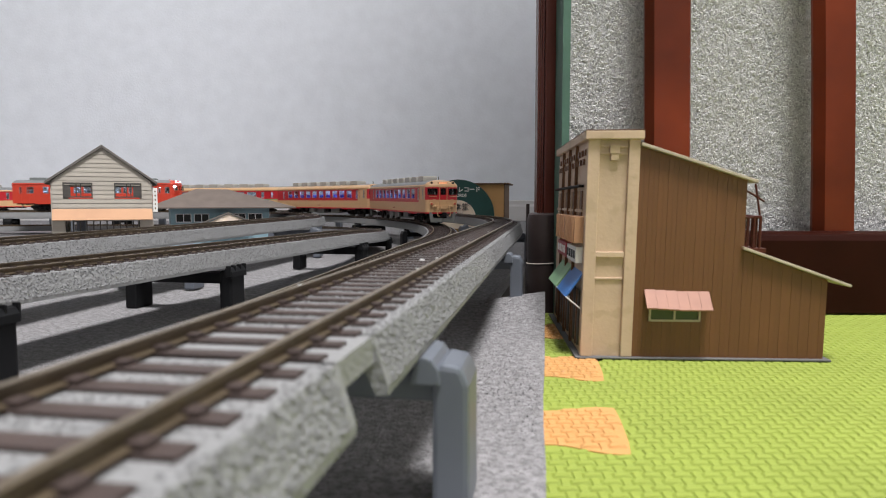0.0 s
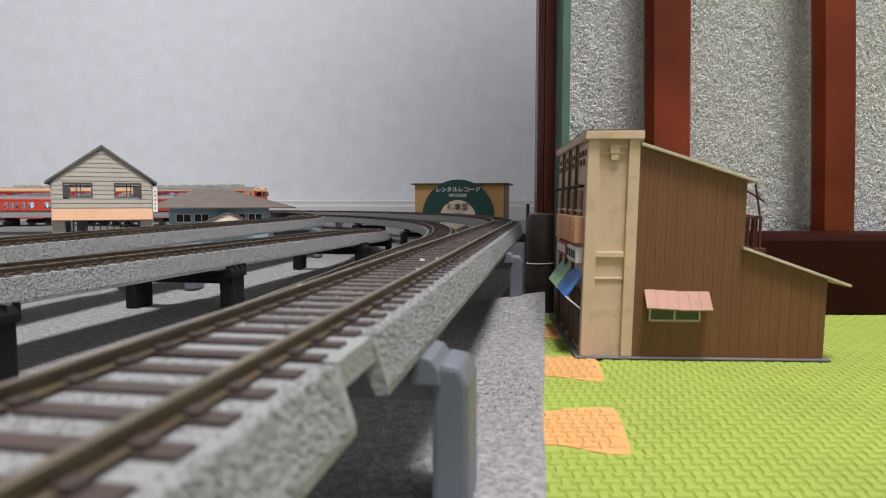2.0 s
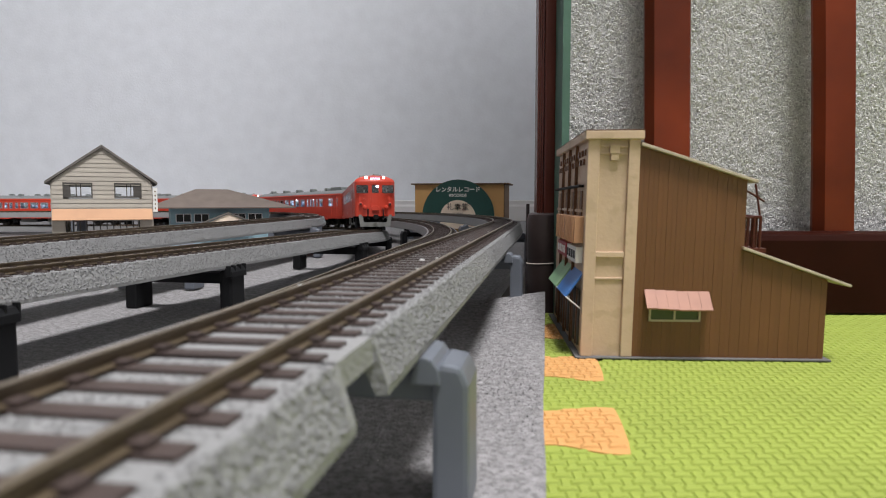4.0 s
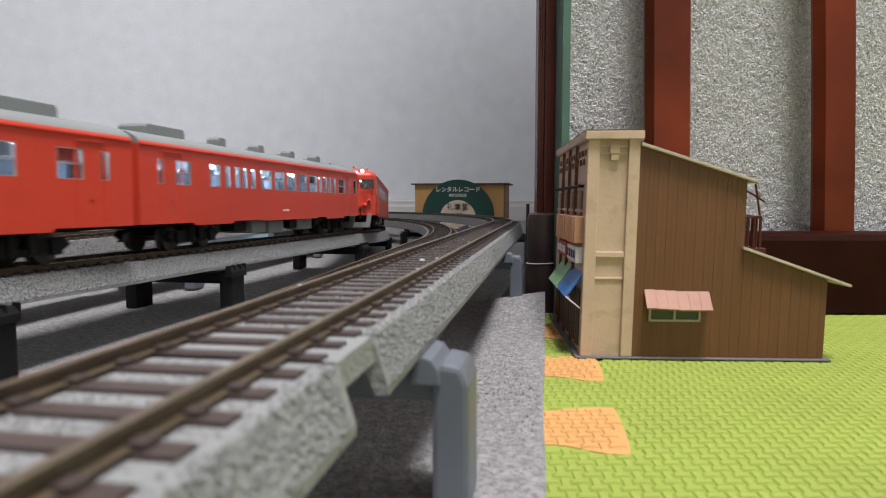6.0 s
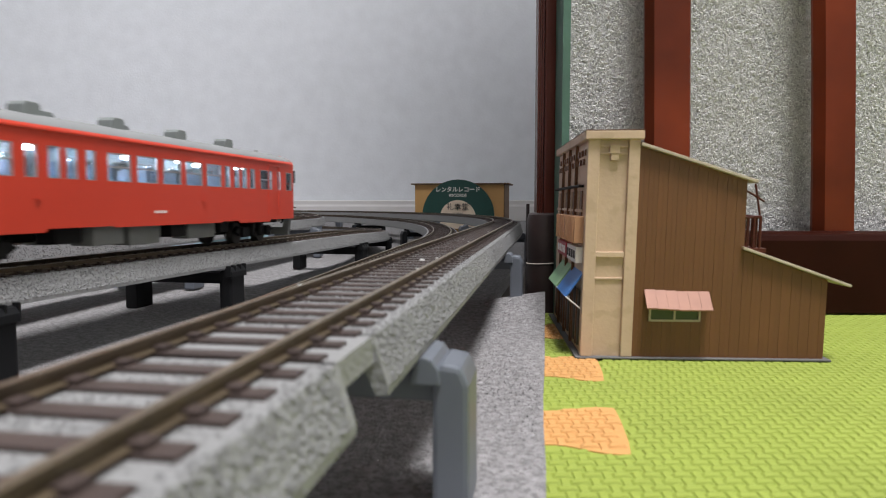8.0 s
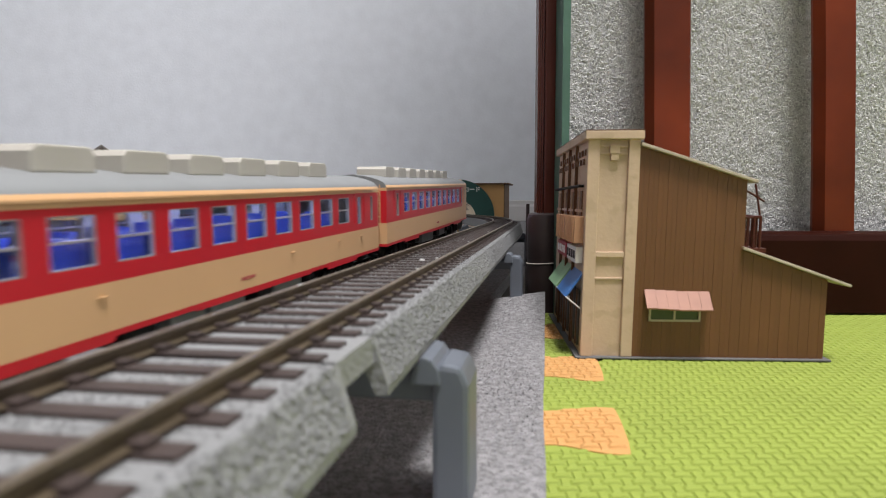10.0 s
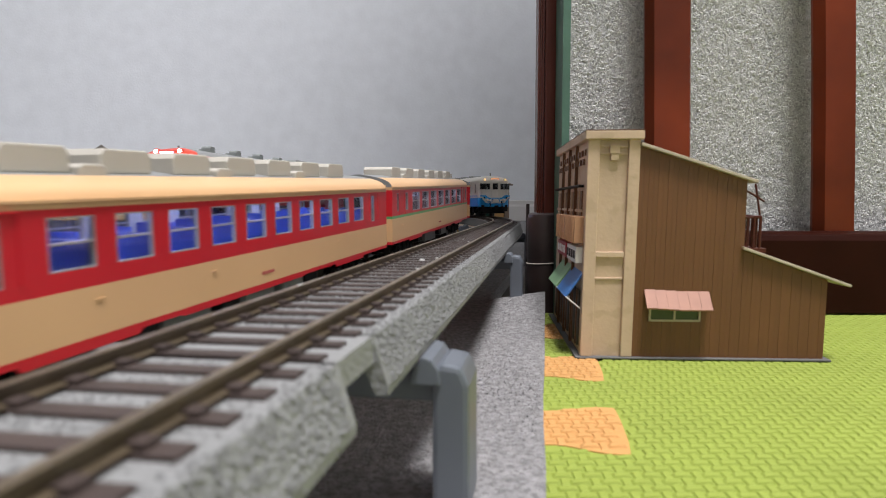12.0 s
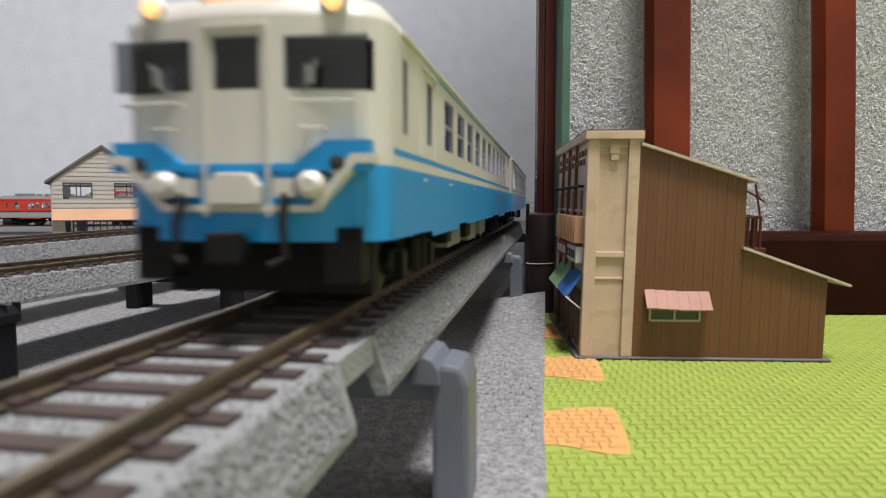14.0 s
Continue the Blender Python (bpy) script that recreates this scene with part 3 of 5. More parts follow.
    oz = (np.sin(ang)[..., None] * np.cos(k)) * thick[:, None, None]
    oy = np.broadcast_to(np.sin(k), ox.shape) * thick[:, None, None]
    vs = np.stack([px_[..., None] + ox, py_[..., None] + oy, pz_[..., None] + oz], -1).reshape(-1, 3)
    quads = np.array([(i * 3 + j, i * 3 + (j + 1) % 3, (i + 1) * 3 + (j + 1) % 3, (i + 1) * 3 + j) for i in range(steps - 1) for j in range(3)])
    fs = (np.arange(count)[:, None, None] * steps * 3 + quads).reshape(-1, 4)
    me = bpy.data.meshes.new("curly_fibres")
    me.from_pydata(vs.tolist(), [], fs.tolist())
    me.materials.append(M["fibre"])
    tagged(part("curly_fibres", me, None, board, "pale curly felt fibres"), kind="stuff")


furniture()


def shear(ob_list, k):
    for o in ob_list:
        for v in o.data.vertices:
            v.co.x += k * v.co.z


# ---- the two-storey model shop on the foam mat ----
def shop():
    base = new("model_shop")
    tagged(base, "two-storey model shop, cream front and brown planked side", "model building")
    parts = []

    def add(nm, bm, m, label="", bevel=0.0, parent=None):
        o = part(nm, bm, m, parent or base, label, bevel=bevel)
        parts.append(o)
        return o

    bm = bmesh.new()
    box(bm, -0.0018, 0.0872, -0.0014, 0.092, 0, 0.0008)
    add("base_plate", bm, M["shop_base"], "dark grey base plate", 0.0004)
    z0, D = 0.0008, 0.088
    # cream end wall: corner posts, a sunk panel, cross bars and a stepped ornament
    bm = bmesh.new()
    box(bm, 0.0008, 0.0172, 0.0010, 0.003, z0, 0.0805)
    add("end_panel", bm, M["shop_cream"])
    for x0, x1 in ((0.0, 0.0042), (0.0142, 0.0182)):
        bm = bmesh.new()
        box(bm, x0, x1, -0.0004, 0.0032, z0, 0.0800)
        add("corner_post", bm, M["shop_cream"], bevel=0.0003)
    for za, zb, d in ((0.0372, 0.0392, 0.0), (0.0290, 0.0298, 0.0005), (0.0742, 0.0752, 0.0003)):
        bm = bmesh.new()
        box(bm, 0.0042, 0.0142, d, 0.0012, za, zb)
        add("cross_bar", bm, M["shop_cream"], bevel=0.0002)
    bm = bmesh.new()
    box(bm, 0.0042, 0.0142, 0.0002, 0.0012, 0.0768, 0.0776)
    box(bm, 0.0076, 0.0110, -0.0004, 0.0012, 0.0746, 0.0778)
    box(bm, 0.0080, 0.0108, -0.0002, 0.0012, 0.0722, 0.0746)
    add("ornament", bm, M["shop_cream"], bevel=0.0002)
    bm = bmesh.new()
    box(bm, -0.0012, 0.0192, -0.0016, D, 0.0796, 0.0828)
    add("parapet", bm, M["shop_cream"], bevel=0.0004)
    bm = bmesh.new()
    box(bm, -0.0012, 0.0192, -0.0016, D, 0.0828, 0.08305)
    add("coping", bm, M["shop_brown"], "thin worn brown coping edge")
    # front facing the railway
    bm = bmesh.new()
    box(bm, 0.0006, 0.0026, 0.0032, D, z0, 0.0796)
    add("front_wall", bm, M["shop_cream"])
    for ya, yb in ((0.008, 0.024), (0.029, 0.043), (0.050, 0.064), (0.068, 0.083)):
        bm = bmesh.new()
        box(bm, 0.0001, 0.0007, ya + 0.003, yb - 0.002, 0.0460, 0.0615)
        w = add("upper_window", bm, M["shop_brown"], "brown shuttered upper window")
        bm = bmesh.new()
        box(bm, -0.0004, 0.0001, (ya + yb) / 2 - 0.0004, (ya + yb) / 2 + 0.0004, 0.0460, 0.0615)
        box(bm, -0.0004, 0.0001, ya, yb, 0.0535, 0.0545)
        add("glazing_bar", bm, M["shop_cream"], parent=w)
    for ya in (0.026, 0.046, 0.066):
        bm = bmesh.new()
        box(bm, -0.0006, 0.0006, ya, ya + 0.0012, z0, 0.0796)
        add("pilaster", bm, M["shop_brown"])
    for row, zz in enumerate((0.0745, 0.0712)):
        for k in range(11):
            bm = bmesh.new()
            y = 0.006 + k * 0.0072 + row * 0.0036
            box(bm, -0.0001, 0.0007, y, y + 0.003, zz, zz + 0.0022)
            add("cornice_slot", bm, M["shop_brown"])
    bm = bmesh.new()
    tube(bm, [(-0.0014, 0.006, 0.0632), (-0.0014, 0.082, 0.0632)], 0.0006, 6)
    for y in (0.010, 0.044, 0.078):
        tube(bm, [(0.0008, y, 0.0632), (-0.0014, y, 0.0632)], 0.0005, 6)
    add("awning_rail", bm, M["black"], "dark metal rail")
    for ya, yb in ((0.005, 0.026), (0.032, 0.060)):
        bm = bmesh.new()
        box(bm, -0.0030, 0.0006, ya, yb, 0.0420, 0.0520)
        for k in range(5):
            y = ya + (yb - ya) * (k + 0.5) / 5
            box(bm, -0.0035, -0.0030, y - 0.0005, y + 0.0005, 0.0420, 0.0520)
        add("balcony", bm, M["house_orange"], "pale orange balcony front", 0.0002)
    for ya, yb, m_ in ((0.006, 0.030, "ink_white"), (0.034, 0.060, "sign_red")):
        bm = bmesh.new()
        box(bm, -0.0020, 0.0006, ya, yb, 0.0345, 0.0405)
        s_ = add("sign", bm, M[m_], "small shop sign")
        for k in range(4):
            bm = bmesh.new()
            y = ya + (yb - ya) * (k + 0.4) / 4
            box(bm, -0.0023, -0.0020, y, y + 0.003, 0.0360, 0.0390)
            add("sign_bar", bm, M["ink" if m_ == "ink_white" else "ink_white"], parent=s_)
    for ya, yb, m_ in ((0.004, 0.030, "blue_awn"), (0.033, 0.062, "green_awn")):
        bm = bmesh.new()
        prism(bm, [(0.0006, 0.0312), (-0.0056, 0.0222), (-0.0052, 0.0218), (0.0006, 0.0302)], ya, yb, "y")
        add("awning", bm, M[m_], "blue awning" if m_ == "blue_awn" else "faded green awning")
        bm = bmesh.new()
        tube(bm, [(-0.0054, ya, 0.0222), (0.0004, ya, 0.0175)], 0.0003, 6)
        add("awning_stay", bm, M["ink_white"])
    for ya, yb in ((0.008, 0.016), (0.019, 0.027), (0.035, 0.046), (0.050, 0.061), (0.066, 0.080)):
        bm = bmesh.new()
        box(bm, 0.0000, 0.0007, ya, yb, 0.0030, 0.0240)
        d_ = add("shop_window", bm, M["inside_dark"], "dark ground-floor window")
        bm = bmesh.new()
        box(bm, -0.0004, 0.0, (ya + yb) / 2 - 0.0005, (ya + yb) / 2 + 0.0005, 0.003, 0.024)
        add("glazing_bar", bm, M["shop_brown"], parent=d_)
    # brown planked side: upright planks under the two roof slopes
    x, k = 0.0183, 0
    while x < 0.0848:
        w = min(0.0017, 0.0850 - x)
        def top(xx):
            return 0.0772 - (xx - 0.0183) / 0.0365 * 0.0118 if xx < 0.0546 else 0.0402 - (xx - 0.0546) / 0.0305 * 0.0108
        xm = x + w - 0.00005
        ta, tb = top(x + 1e-5), top(xm if not (x < 0.0546 < xm) else 0.0545)
        bm = bmesh.new()
        prism(bm, [(x, z0), (xm, z0), (xm, tb), (x, ta)], 0.0004 + 0.00007 * (k % 2), 0.0022, "y")
        add("plank", bm, M["shop_brown"])
        x, k = x + w, k + 1
    bm = bmesh.new()
    prism(bm, [(0.0184, z0), (0.0545, z0), (0.0545, 0.0652), (0.0184, 0.0770)], 0.0012, D - 0.001, "y")
    prism(bm, [(0.0546, z0), (0.0846, z0), (0.0846, 0.0294), (0.0546, 0.0400)], 0.0012, D - 0.001, "y")
    add("core", bm, M["shop_brown"])
    bm = bmesh.new()
    prism(bm, [(0.0183, 0.0774), (0.0585, 0.0640), (0.0588, 0.0650), (0.0183, 0.0786)], -0.0016, D, "y")
    add("upper_roof", bm, M["roof_pale"], "pale thin roof sheet", 0.0002)
    bm = bmesh.new()
    prism(bm, [(0.0548, 0.0404), (0.0920, 0.0270), (0.0923, 0.0279), (0.0548, 0.0415)], -0.0016, D, "y")
    add("lower_roof", bm, M["roof_pale"], "pale thin roof sheet", 0.0002)
    # balcony railing and ladder on the lower roof
    for k in range(4):
        bm = bmesh.new()
        tube(bm, [(0.0557 + 0.0022 * k, 0.004, 0.0405), (0.0557 + 0.0022 * k, 0.004, 0.0520)], 0.0005, 6)
        add("baluster", bm, M["wood_dark"])
    for k in range(1, 8):
        bm = bmesh.new()
        tube(bm, [(0.0623, 0.004 + 0.0035 * k, 0.0400), (0.0623, 0.004 + 0.0035 * k, 0.0520)], 0.0005, 6)
        add("baluster", bm, M["wood_dark"])
    bm = bmesh.new()
    tube(bm, [(0.0548, 0.004, 0.0518), (0.0623, 0.004, 0.0518), (0.0623, 0.029, 0.0518)], 0.0006, 6)
    add("balcony_rail", bm, M["wood_dark"], "dark brown railing on the lower roof")
    bm = bmesh.new()
    box(bm, 0.0548, 0.0640, 0.002, 0.03, 0.0390, 0.0405)
    add("balcony_floor", bm, M["wood_dark"])
    bm = bmesh.new()
    tube(bm, [(0.0628, 0.006, 0.052), (0.0606, 0.006, 0.0640)], 0.0004, 6)
    tube(bm, [(0.0562, 0.006, 0.0622), (0.0640, 0.006, 0.0575)], 0.0004, 6)
    tube(bm, [(0.0620, 0.006, 0.0590), (0.0636, 0.012, 0.0590)], 0.0004, 6)
    add("laundry_pole", bm, M["wood_dark"], "dark brown drying pole")
    # side window with a faded pink awning
    bm = bmesh.new()
    box(bm, 0.0240, 0.0412, -0.0001, 0.0006, 0.0145, 0.0205)
    w = add("side_window", bm, M["win_dark"], "dark green side window")
    bm = bmesh.new()
    for d in ((0.0236, 0.0416, 0.0140, 0.0147), (0.0236, 0.0243, 0.0140, 0.0205), (0.0409, 0.0416, 0.0140, 0.0205), (0.0322, 0.0329, 0.0140, 0.0205)):
        box(bm, d[0], d[1], -0.0007, 0.0, d[2], d[3])
    add("window_frame", bm, M["roof_pale"], "pale green window frame", parent=w)
    for k in range(6):
        bm = bmesh.new()
        xa = 0.0218 + k * 0.00378
        za = 0.0002 * (2 - k) if k < 3 else -0.0002
        prism(bm, [(0.0004, 0.0252 + za), (-0.0050, 0.0192 + za), (-0.0048, 0.0187 + za), (0.0004, 0.0243 + za)], xa, xa + 0.00370, "x")
        add("awning_panel", bm, M["pink"], "faded pink awning panel")
    shear(parts, 0.024)
    for o in parts:
        for v in o.data.vertices:
            v.co.z *= 0.978
    base.matrix_world = pose(0.0492, 0.2345, MAT_Z, 0, 0, -3.2)


shop()


# ---- the record shop behind the outer track ----
def text_part(body, size, m_, parent, matrix, label=""):
    cu = bpy.data.curves.new("lettering", "FONT")
    cu.offset = 0.0 if m_ is M["ink"] else size * 0.018
    cu.body, cu.size, cu.extrude, cu.align_x, cu.align_y = body, size, 0.0002, "CENTER", "CENTER"
    ob = new("lettering_curve", cu)
    bpy.context.view_layer.update()
    me = bpy.data.meshes.new_from_object(ob.evaluated_get(bpy.context.evaluated_depsgraph_get()))
    bpy.data.objects.remove(ob)
    me.materials.clear()
    me.materials.append(m_)
    o = part("lettering", me, None, parent, label)
    o.matrix_local = matrix
    return o


def record_store():
    base = new("record_store")
    tagged(base, "tan model record shop with a round dark green sign", "model building")
    bm = bmesh.new()
    box(bm, -0.0690, 0.0700, 0.0, 0.075, 0, 0.0800)
    part("wall", bm, [M["store_tan"]], base)
    bm = bmesh.new()
    box(bm, 0.0700, 0.0712, 0.0005, 0.075, 0, 0.0800)
    part("side_wall", bm, M["store_side"], base, "dark brown side wall")
    bm = bmesh.new()
    box(bm, -0.0745, 0.0775, -0.005, 0.078, 0.0800, 0.0820)
    part("roof", bm, M["store_side"], base, "thin flat brown roof", bevel=0.0003)
    bm = bmesh.new()
    pts = [(0.0560 * math.cos(math.pi * k / 40), 0.0315 + 0.0560 * math.sin(math.pi * k / 40)) for k in range(41)] + [(-0.0560, 0.012), (0.0560, 0.012)]
    prism(bm, pts, -0.0065, -0.0008, "y")
    sign = part("round_sign", bm, M["store_green"], base, "half-round dark green record sign")
    bm = bmesh.new()
    pts = [(0.0282 * math.cos(math.pi * k / 30), 0.0278 + 0.0282 * math.sin(math.pi * k / 30)) for k in range(31)] + [(-0.0282, 0.012), (0.0282, 0.012)]
    prism(bm, pts, -0.0072, -0.0065, "y")
    part("record_label", bm, M["store_pale"], sign, "pale half-round record label")
    text_part("レンタルレコード", 0.0088, M["ink_white"], sign, pose(0, -0.0068, 0.0718, 90))
    text_part("RECORDS", 0.0062, M["ink_white"], sign, pose(0, -0.0068, 0.0632, 90))
    text_part("礼幸堂", 0.0118, M["ink"], sign, pose(0, -0.0079, 0.0450, 90))
    bm = bmesh.new()
    for k in range(6):
        box(bm, -0.008 + k * 0.0028, -0.0058 + k * 0.0028, -0.0075, -0.0072, 0.0356, 0.0366)
    part("small_print", bm, M["ink"], sign)
    bm = bmesh.new()
    box(bm, 0.028, 0.045, -0.009, -0.0065, 0.0300, 0.0318)
    part("ledge_label", bm, M["ink_white"], sign)
    base.matrix_world = pose(0.0240, 1.025, 0.0, 0, 0, -11)


record_store()


# ---- the gabled house inside the loops ----
def gabled_house():
    base = new("gabled_house")
    tagged(base, "grey weatherboarded model house with gable and orange fascia", "model building")
    W, D = 0.0402, 0.072
    holes = [(-0.0316, -0.0083, 0.0700, 0.0575), (0.0092, 0.0318, 0.0700, 0.0575), (-0.0306, 0.0297, 0.0372, 0.0)]
    zs = 0.0
    for yy in (0.0, D):
        z = 0.0
        while z < 0.103:
            h = 0.0040
            zt = min(z + h, 0.1035)
            half = W if z < 0.0715 else W * max(0.0, (0.1035 - z) / 0.032)
            halft = W if zt < 0.0715 else W * max(0.0, (0.1035 - zt) / 0.032)
            if half > 0.001:
                cuts = [(-half, half)]
                for x0, x1, ht, hb in holes:
                    if z + h / 2 < ht and z + h / 2 > hb:
                        cuts = [c for a, b in cuts for c in ((a, min(b, x0)), (max(a, x1), b)) if c[1] - c[0] > 1e-4]
                for a, b in cuts:
                    at = max(a, -halft)
                    bt = min(b, halft)
                    bm = bmesh.new()
                    va = [bm.verts.new(p) for p in ((a, yy - 0.0006, z), (b, yy - 0.0006, z), (bt, yy - 0.0002, zt), (at, yy - 0.0002, zt), (a, yy + 0.0012, z), (b, yy + 0.0012, z), (bt, yy + 0.0012, zt), (at, yy + 0.0012, zt))]
                    for q in ((0, 1, 2, 3), (4, 7, 6, 5), (0, 4, 5, 1), (2, 6, 7, 3), (0, 3, 7, 4), (1, 5, 6, 2)):
                        bm.faces.new([va[i] for i in q])
                    part("weatherboard", bm, M["house_wall"], base)
            z += h
    for sx in (-1, 1):
        bm = bmesh.new()
        box(bm, sx * W - 0.0010, sx * W + 0.0010, 0.0013, D - 0.001, 0, 0.0700)
        part("side_wall", bm, M["house_wall"], base)
        bm = bmesh.new()
        prism(bm, [(0, 0.1045), (sx * 0.0454, 0.0712), (sx * 0.0454, 0.0688), (0, 0.1018)], -0.0025, D + 0.003, "y")
        part("roof_slope", bm, M["house_roof"], base, "grey roof slope", bevel=0.0003)
    for x0, x1, ht, hb in holes[:2]:
        bm = bmesh.new()
        for d in ((x0, x0 + 0.0010), ((x0 * 0.55 + x1 * 0.45) - 0.0004, (x0 * 0.55 + x1 * 0.45) + 0.0004), ((x0 * 0.4 + x1 * 0.6) - 0.0004, (x0 * 0.4 + x1 * 0.6) + 0.0004), (x1 - 0.0010, x1)):
            box(bm, d[0], d[1], -0.001, 0.001, hb, ht)
        box(bm, x0, x1, -0.001, 0.001, hb - 0.0005, hb + 0.0006)
        box(bm, x0, x1, -0.001, 0.001, ht - 0.0008, ht + 0.0004)
        if x0 > 0:
            box(bm, x1 - 0.007, x1 - 0.001, -0.0003, 0.0003, hb, ht)
        else:
            box(bm, x0 + 0.001, x0 + 0.006, -0.0003, 0.0003, hb, ht)
        part("window_frame", bm, M["inside_dark"], base, "dark window frame")
    bm = bmesh.new()
    prism(bm, [(-0.001, 0.0470), (-0.0060, 0.0370), (-0.0052, 0.0368), (-0.001, 0.0372)], -0.0404, 0.0404, "x")
    part("fascia", bm, M["house_orange"], base, "orange fascia board", bevel=0.0002)
    bm = bmesh.new()
    for k in range(12):
        x = -0.0300 + k * 0.0054
        box(bm, x - 0.0005, x + 0.0005, 0.002, 0.003, 0, 0.0372)
    box(bm, -0.030, 0.0295, 0.002, 0.003, 0.026, 0.0268)
    part("shop_front", bm, M["inside_dark"], base, "dark framed ground-floor glazing")
    bm = bmesh.new()
    box(bm, 0.0412, 0.0450, -0.003, -0.0015, 0.0440, 0.0660)
    sg = part("hanging_sign", bm, M["ink_white"], base, "white upright sign")
    bm = bmesh.new()
    for k in range(5):
        box(bm, 0.0426, 0.0436, -0.0033, -0.003, 0.0466 + k * 0.0039, 0.0480 + k * 0.0039)
    part("sign_bars", bm, M["store_side"], sg)
    bm = bmesh.new()
    box(bm, -0.0395, 0.0395, 0.0012, D - 0.0012, 0.0478, 0.0490)
    part("upper_floor", bm, M["inside_dark"], base)
    base.matrix_world = pose(-0.3075, 0.600, 0.0, 0, 0, 26)


gabled_house()


def hip_house():
    base = new("station_house")
    tagged(base, "low pale blue model house with a brown hipped roof", "model building")
    bm = bmesh.new()
    box(bm, -0.064, 0.049, 0.0, 0.075, 0, 0.0455)
    part("wall", bm, M["blue_wall"], base)
    bm = bmesh.new()
    v = [bm.verts.new(p) for p in ((-0.088, -0.012, 0.0468), (0.080, -0.012, 0.0468), (0.080, 0.087, 0.0468), (-0.088, 0.087, 0.0468), (-0.034, 0.037, 0.0690), (0.004, 0.037, 0.0690),
                                   (-0.088, -0.012, 0.0455), (0.080, -0.012, 0.0455), (0.080, 0.087, 0.0455), (-0.088, 0.087, 0.0455))]
    for q in ((0, 1, 5, 4), (1, 2, 5), (2, 3, 4, 5), (3, 0, 4), (6, 7, 1, 0), (7, 8, 2, 1), (8, 9, 3, 2), (9, 6, 0, 3), (9, 8, 7, 6)):
        bm.faces.new([v[i] for i in q])
    part("roof", bm, M["brown_roof"], base, "brown hipped roof")
    for x in (-0.050, -0.030, 0.012, 0.032):
        bm = bmesh.new()
        box(bm, x - 0.008, x + 0.008, -0.0006, 0.0, 0.030, 0.0385)
        w = part("window", bm, M["lens_dark"], base, "dark window with white frame")
        bm = bmesh.new()
        for d in ((x - 0.0086, x - 0.0078, 0.0295, 0.039), (x + 0.0078, x + 0.0086, 0.0295, 0.039), (x - 0.0004, x + 0.0004, 0.0295, 0.039), (x - 0.0086, x + 0.0086, 0.0290, 0.0298), (x - 0.0086, x + 0.0086, 0.0385, 0.0392)):
            box(bm, d[0], d[1], -0.0012, -0.0006, d[2], d[3])
        part("frame", bm, M["base_white"], w)
    bm = bmesh.new()
    prism(bm, [(-0.030, 0.0290), (-0.0005, 0.0412), (0.029, 0.0290), (0.029, 0.0272), (-0.0005, 0.0395), (-0.030, 0.0272)], -0.018, -0.001, "y")
    p = part("porch_roof", bm, M["house_roof"], base, "dark gabled porch roof")
    bm = bmesh.new()
    prism(bm, [(-0.026, 0.0276), (-0.0005, 0.0392), (0.025, 0.0276)], -0.0165, -0.0155, "y")
    part("pediment", bm, M["store_pale"], p, "pale porch gable")
    for x in (-0.024, 0.023):
        bm = bmesh.new()
        box(bm, x - 0.001, x + 0.001, -0.016, -0.014, 0, 0.0278)
        part("porch_post", bm, M["blue_wall"], base)
    base.matrix_world = pose(-0.2600, 0.800, 0.0, 0, 0, 24)


hip_house()


# ---- railcars: x forward, y to the left, z up from the rail top ----
HALF_L, HALF_W, CORNER = 0.1310, 0.0184, 0.0055
SKIRT, GUTTER, TOP = 0.0116, 0.0415, 0.0482


def outline(inset=0.0, nose=0.0, rear_round=0.0009):
    """Plan of the car from the rear right, forward along the right side, round the front, back along the left; (x, y, run, zone)."""
    L, W = HALF_L - inset * 0.9, HALF_W - inset
    r = max(0.0006, CORNER - inset * 0.4)
    pts = [(-L, -W, "side")]
    pts.append((L - r - nose, -W, "side"))
    for k in range(1, 6):
        a = -math.pi / 2 + math.pi / 2 * k / 5
        pts.append((L - r - nose + r * math.cos(a), -W + r + r * math.sin(a), "front"))
    for k in range(1, 8):
        y = (-W + r) + (2 * (W - r)) * k / 8
        pts.append((L - nose * (y / (W - r)) ** 2 if W > r else L, y, "front"))
    for k in range(0, 6):
        a = math.pi / 2 * k / 5
        pts.append((L - r - nose + r * math.cos(a), W - r + r * math.sin(a), "front"))
    pts.append((-L, W, "side"))
    return pts


def roof_rings():
    """Height and inset of each ring from the gutter to the crown."""
    return [(GUTTER, 0.0), (GUTTER + 0.0013, 0.0004), (GUTTER + 0.0027, 0.0017), (GUTTER + 0.0040, 0.0042), (GUTTER + 0.0051, 0.0078), (GUTTER + 0.0060, 0.0122), (TOP, 0.0172)]


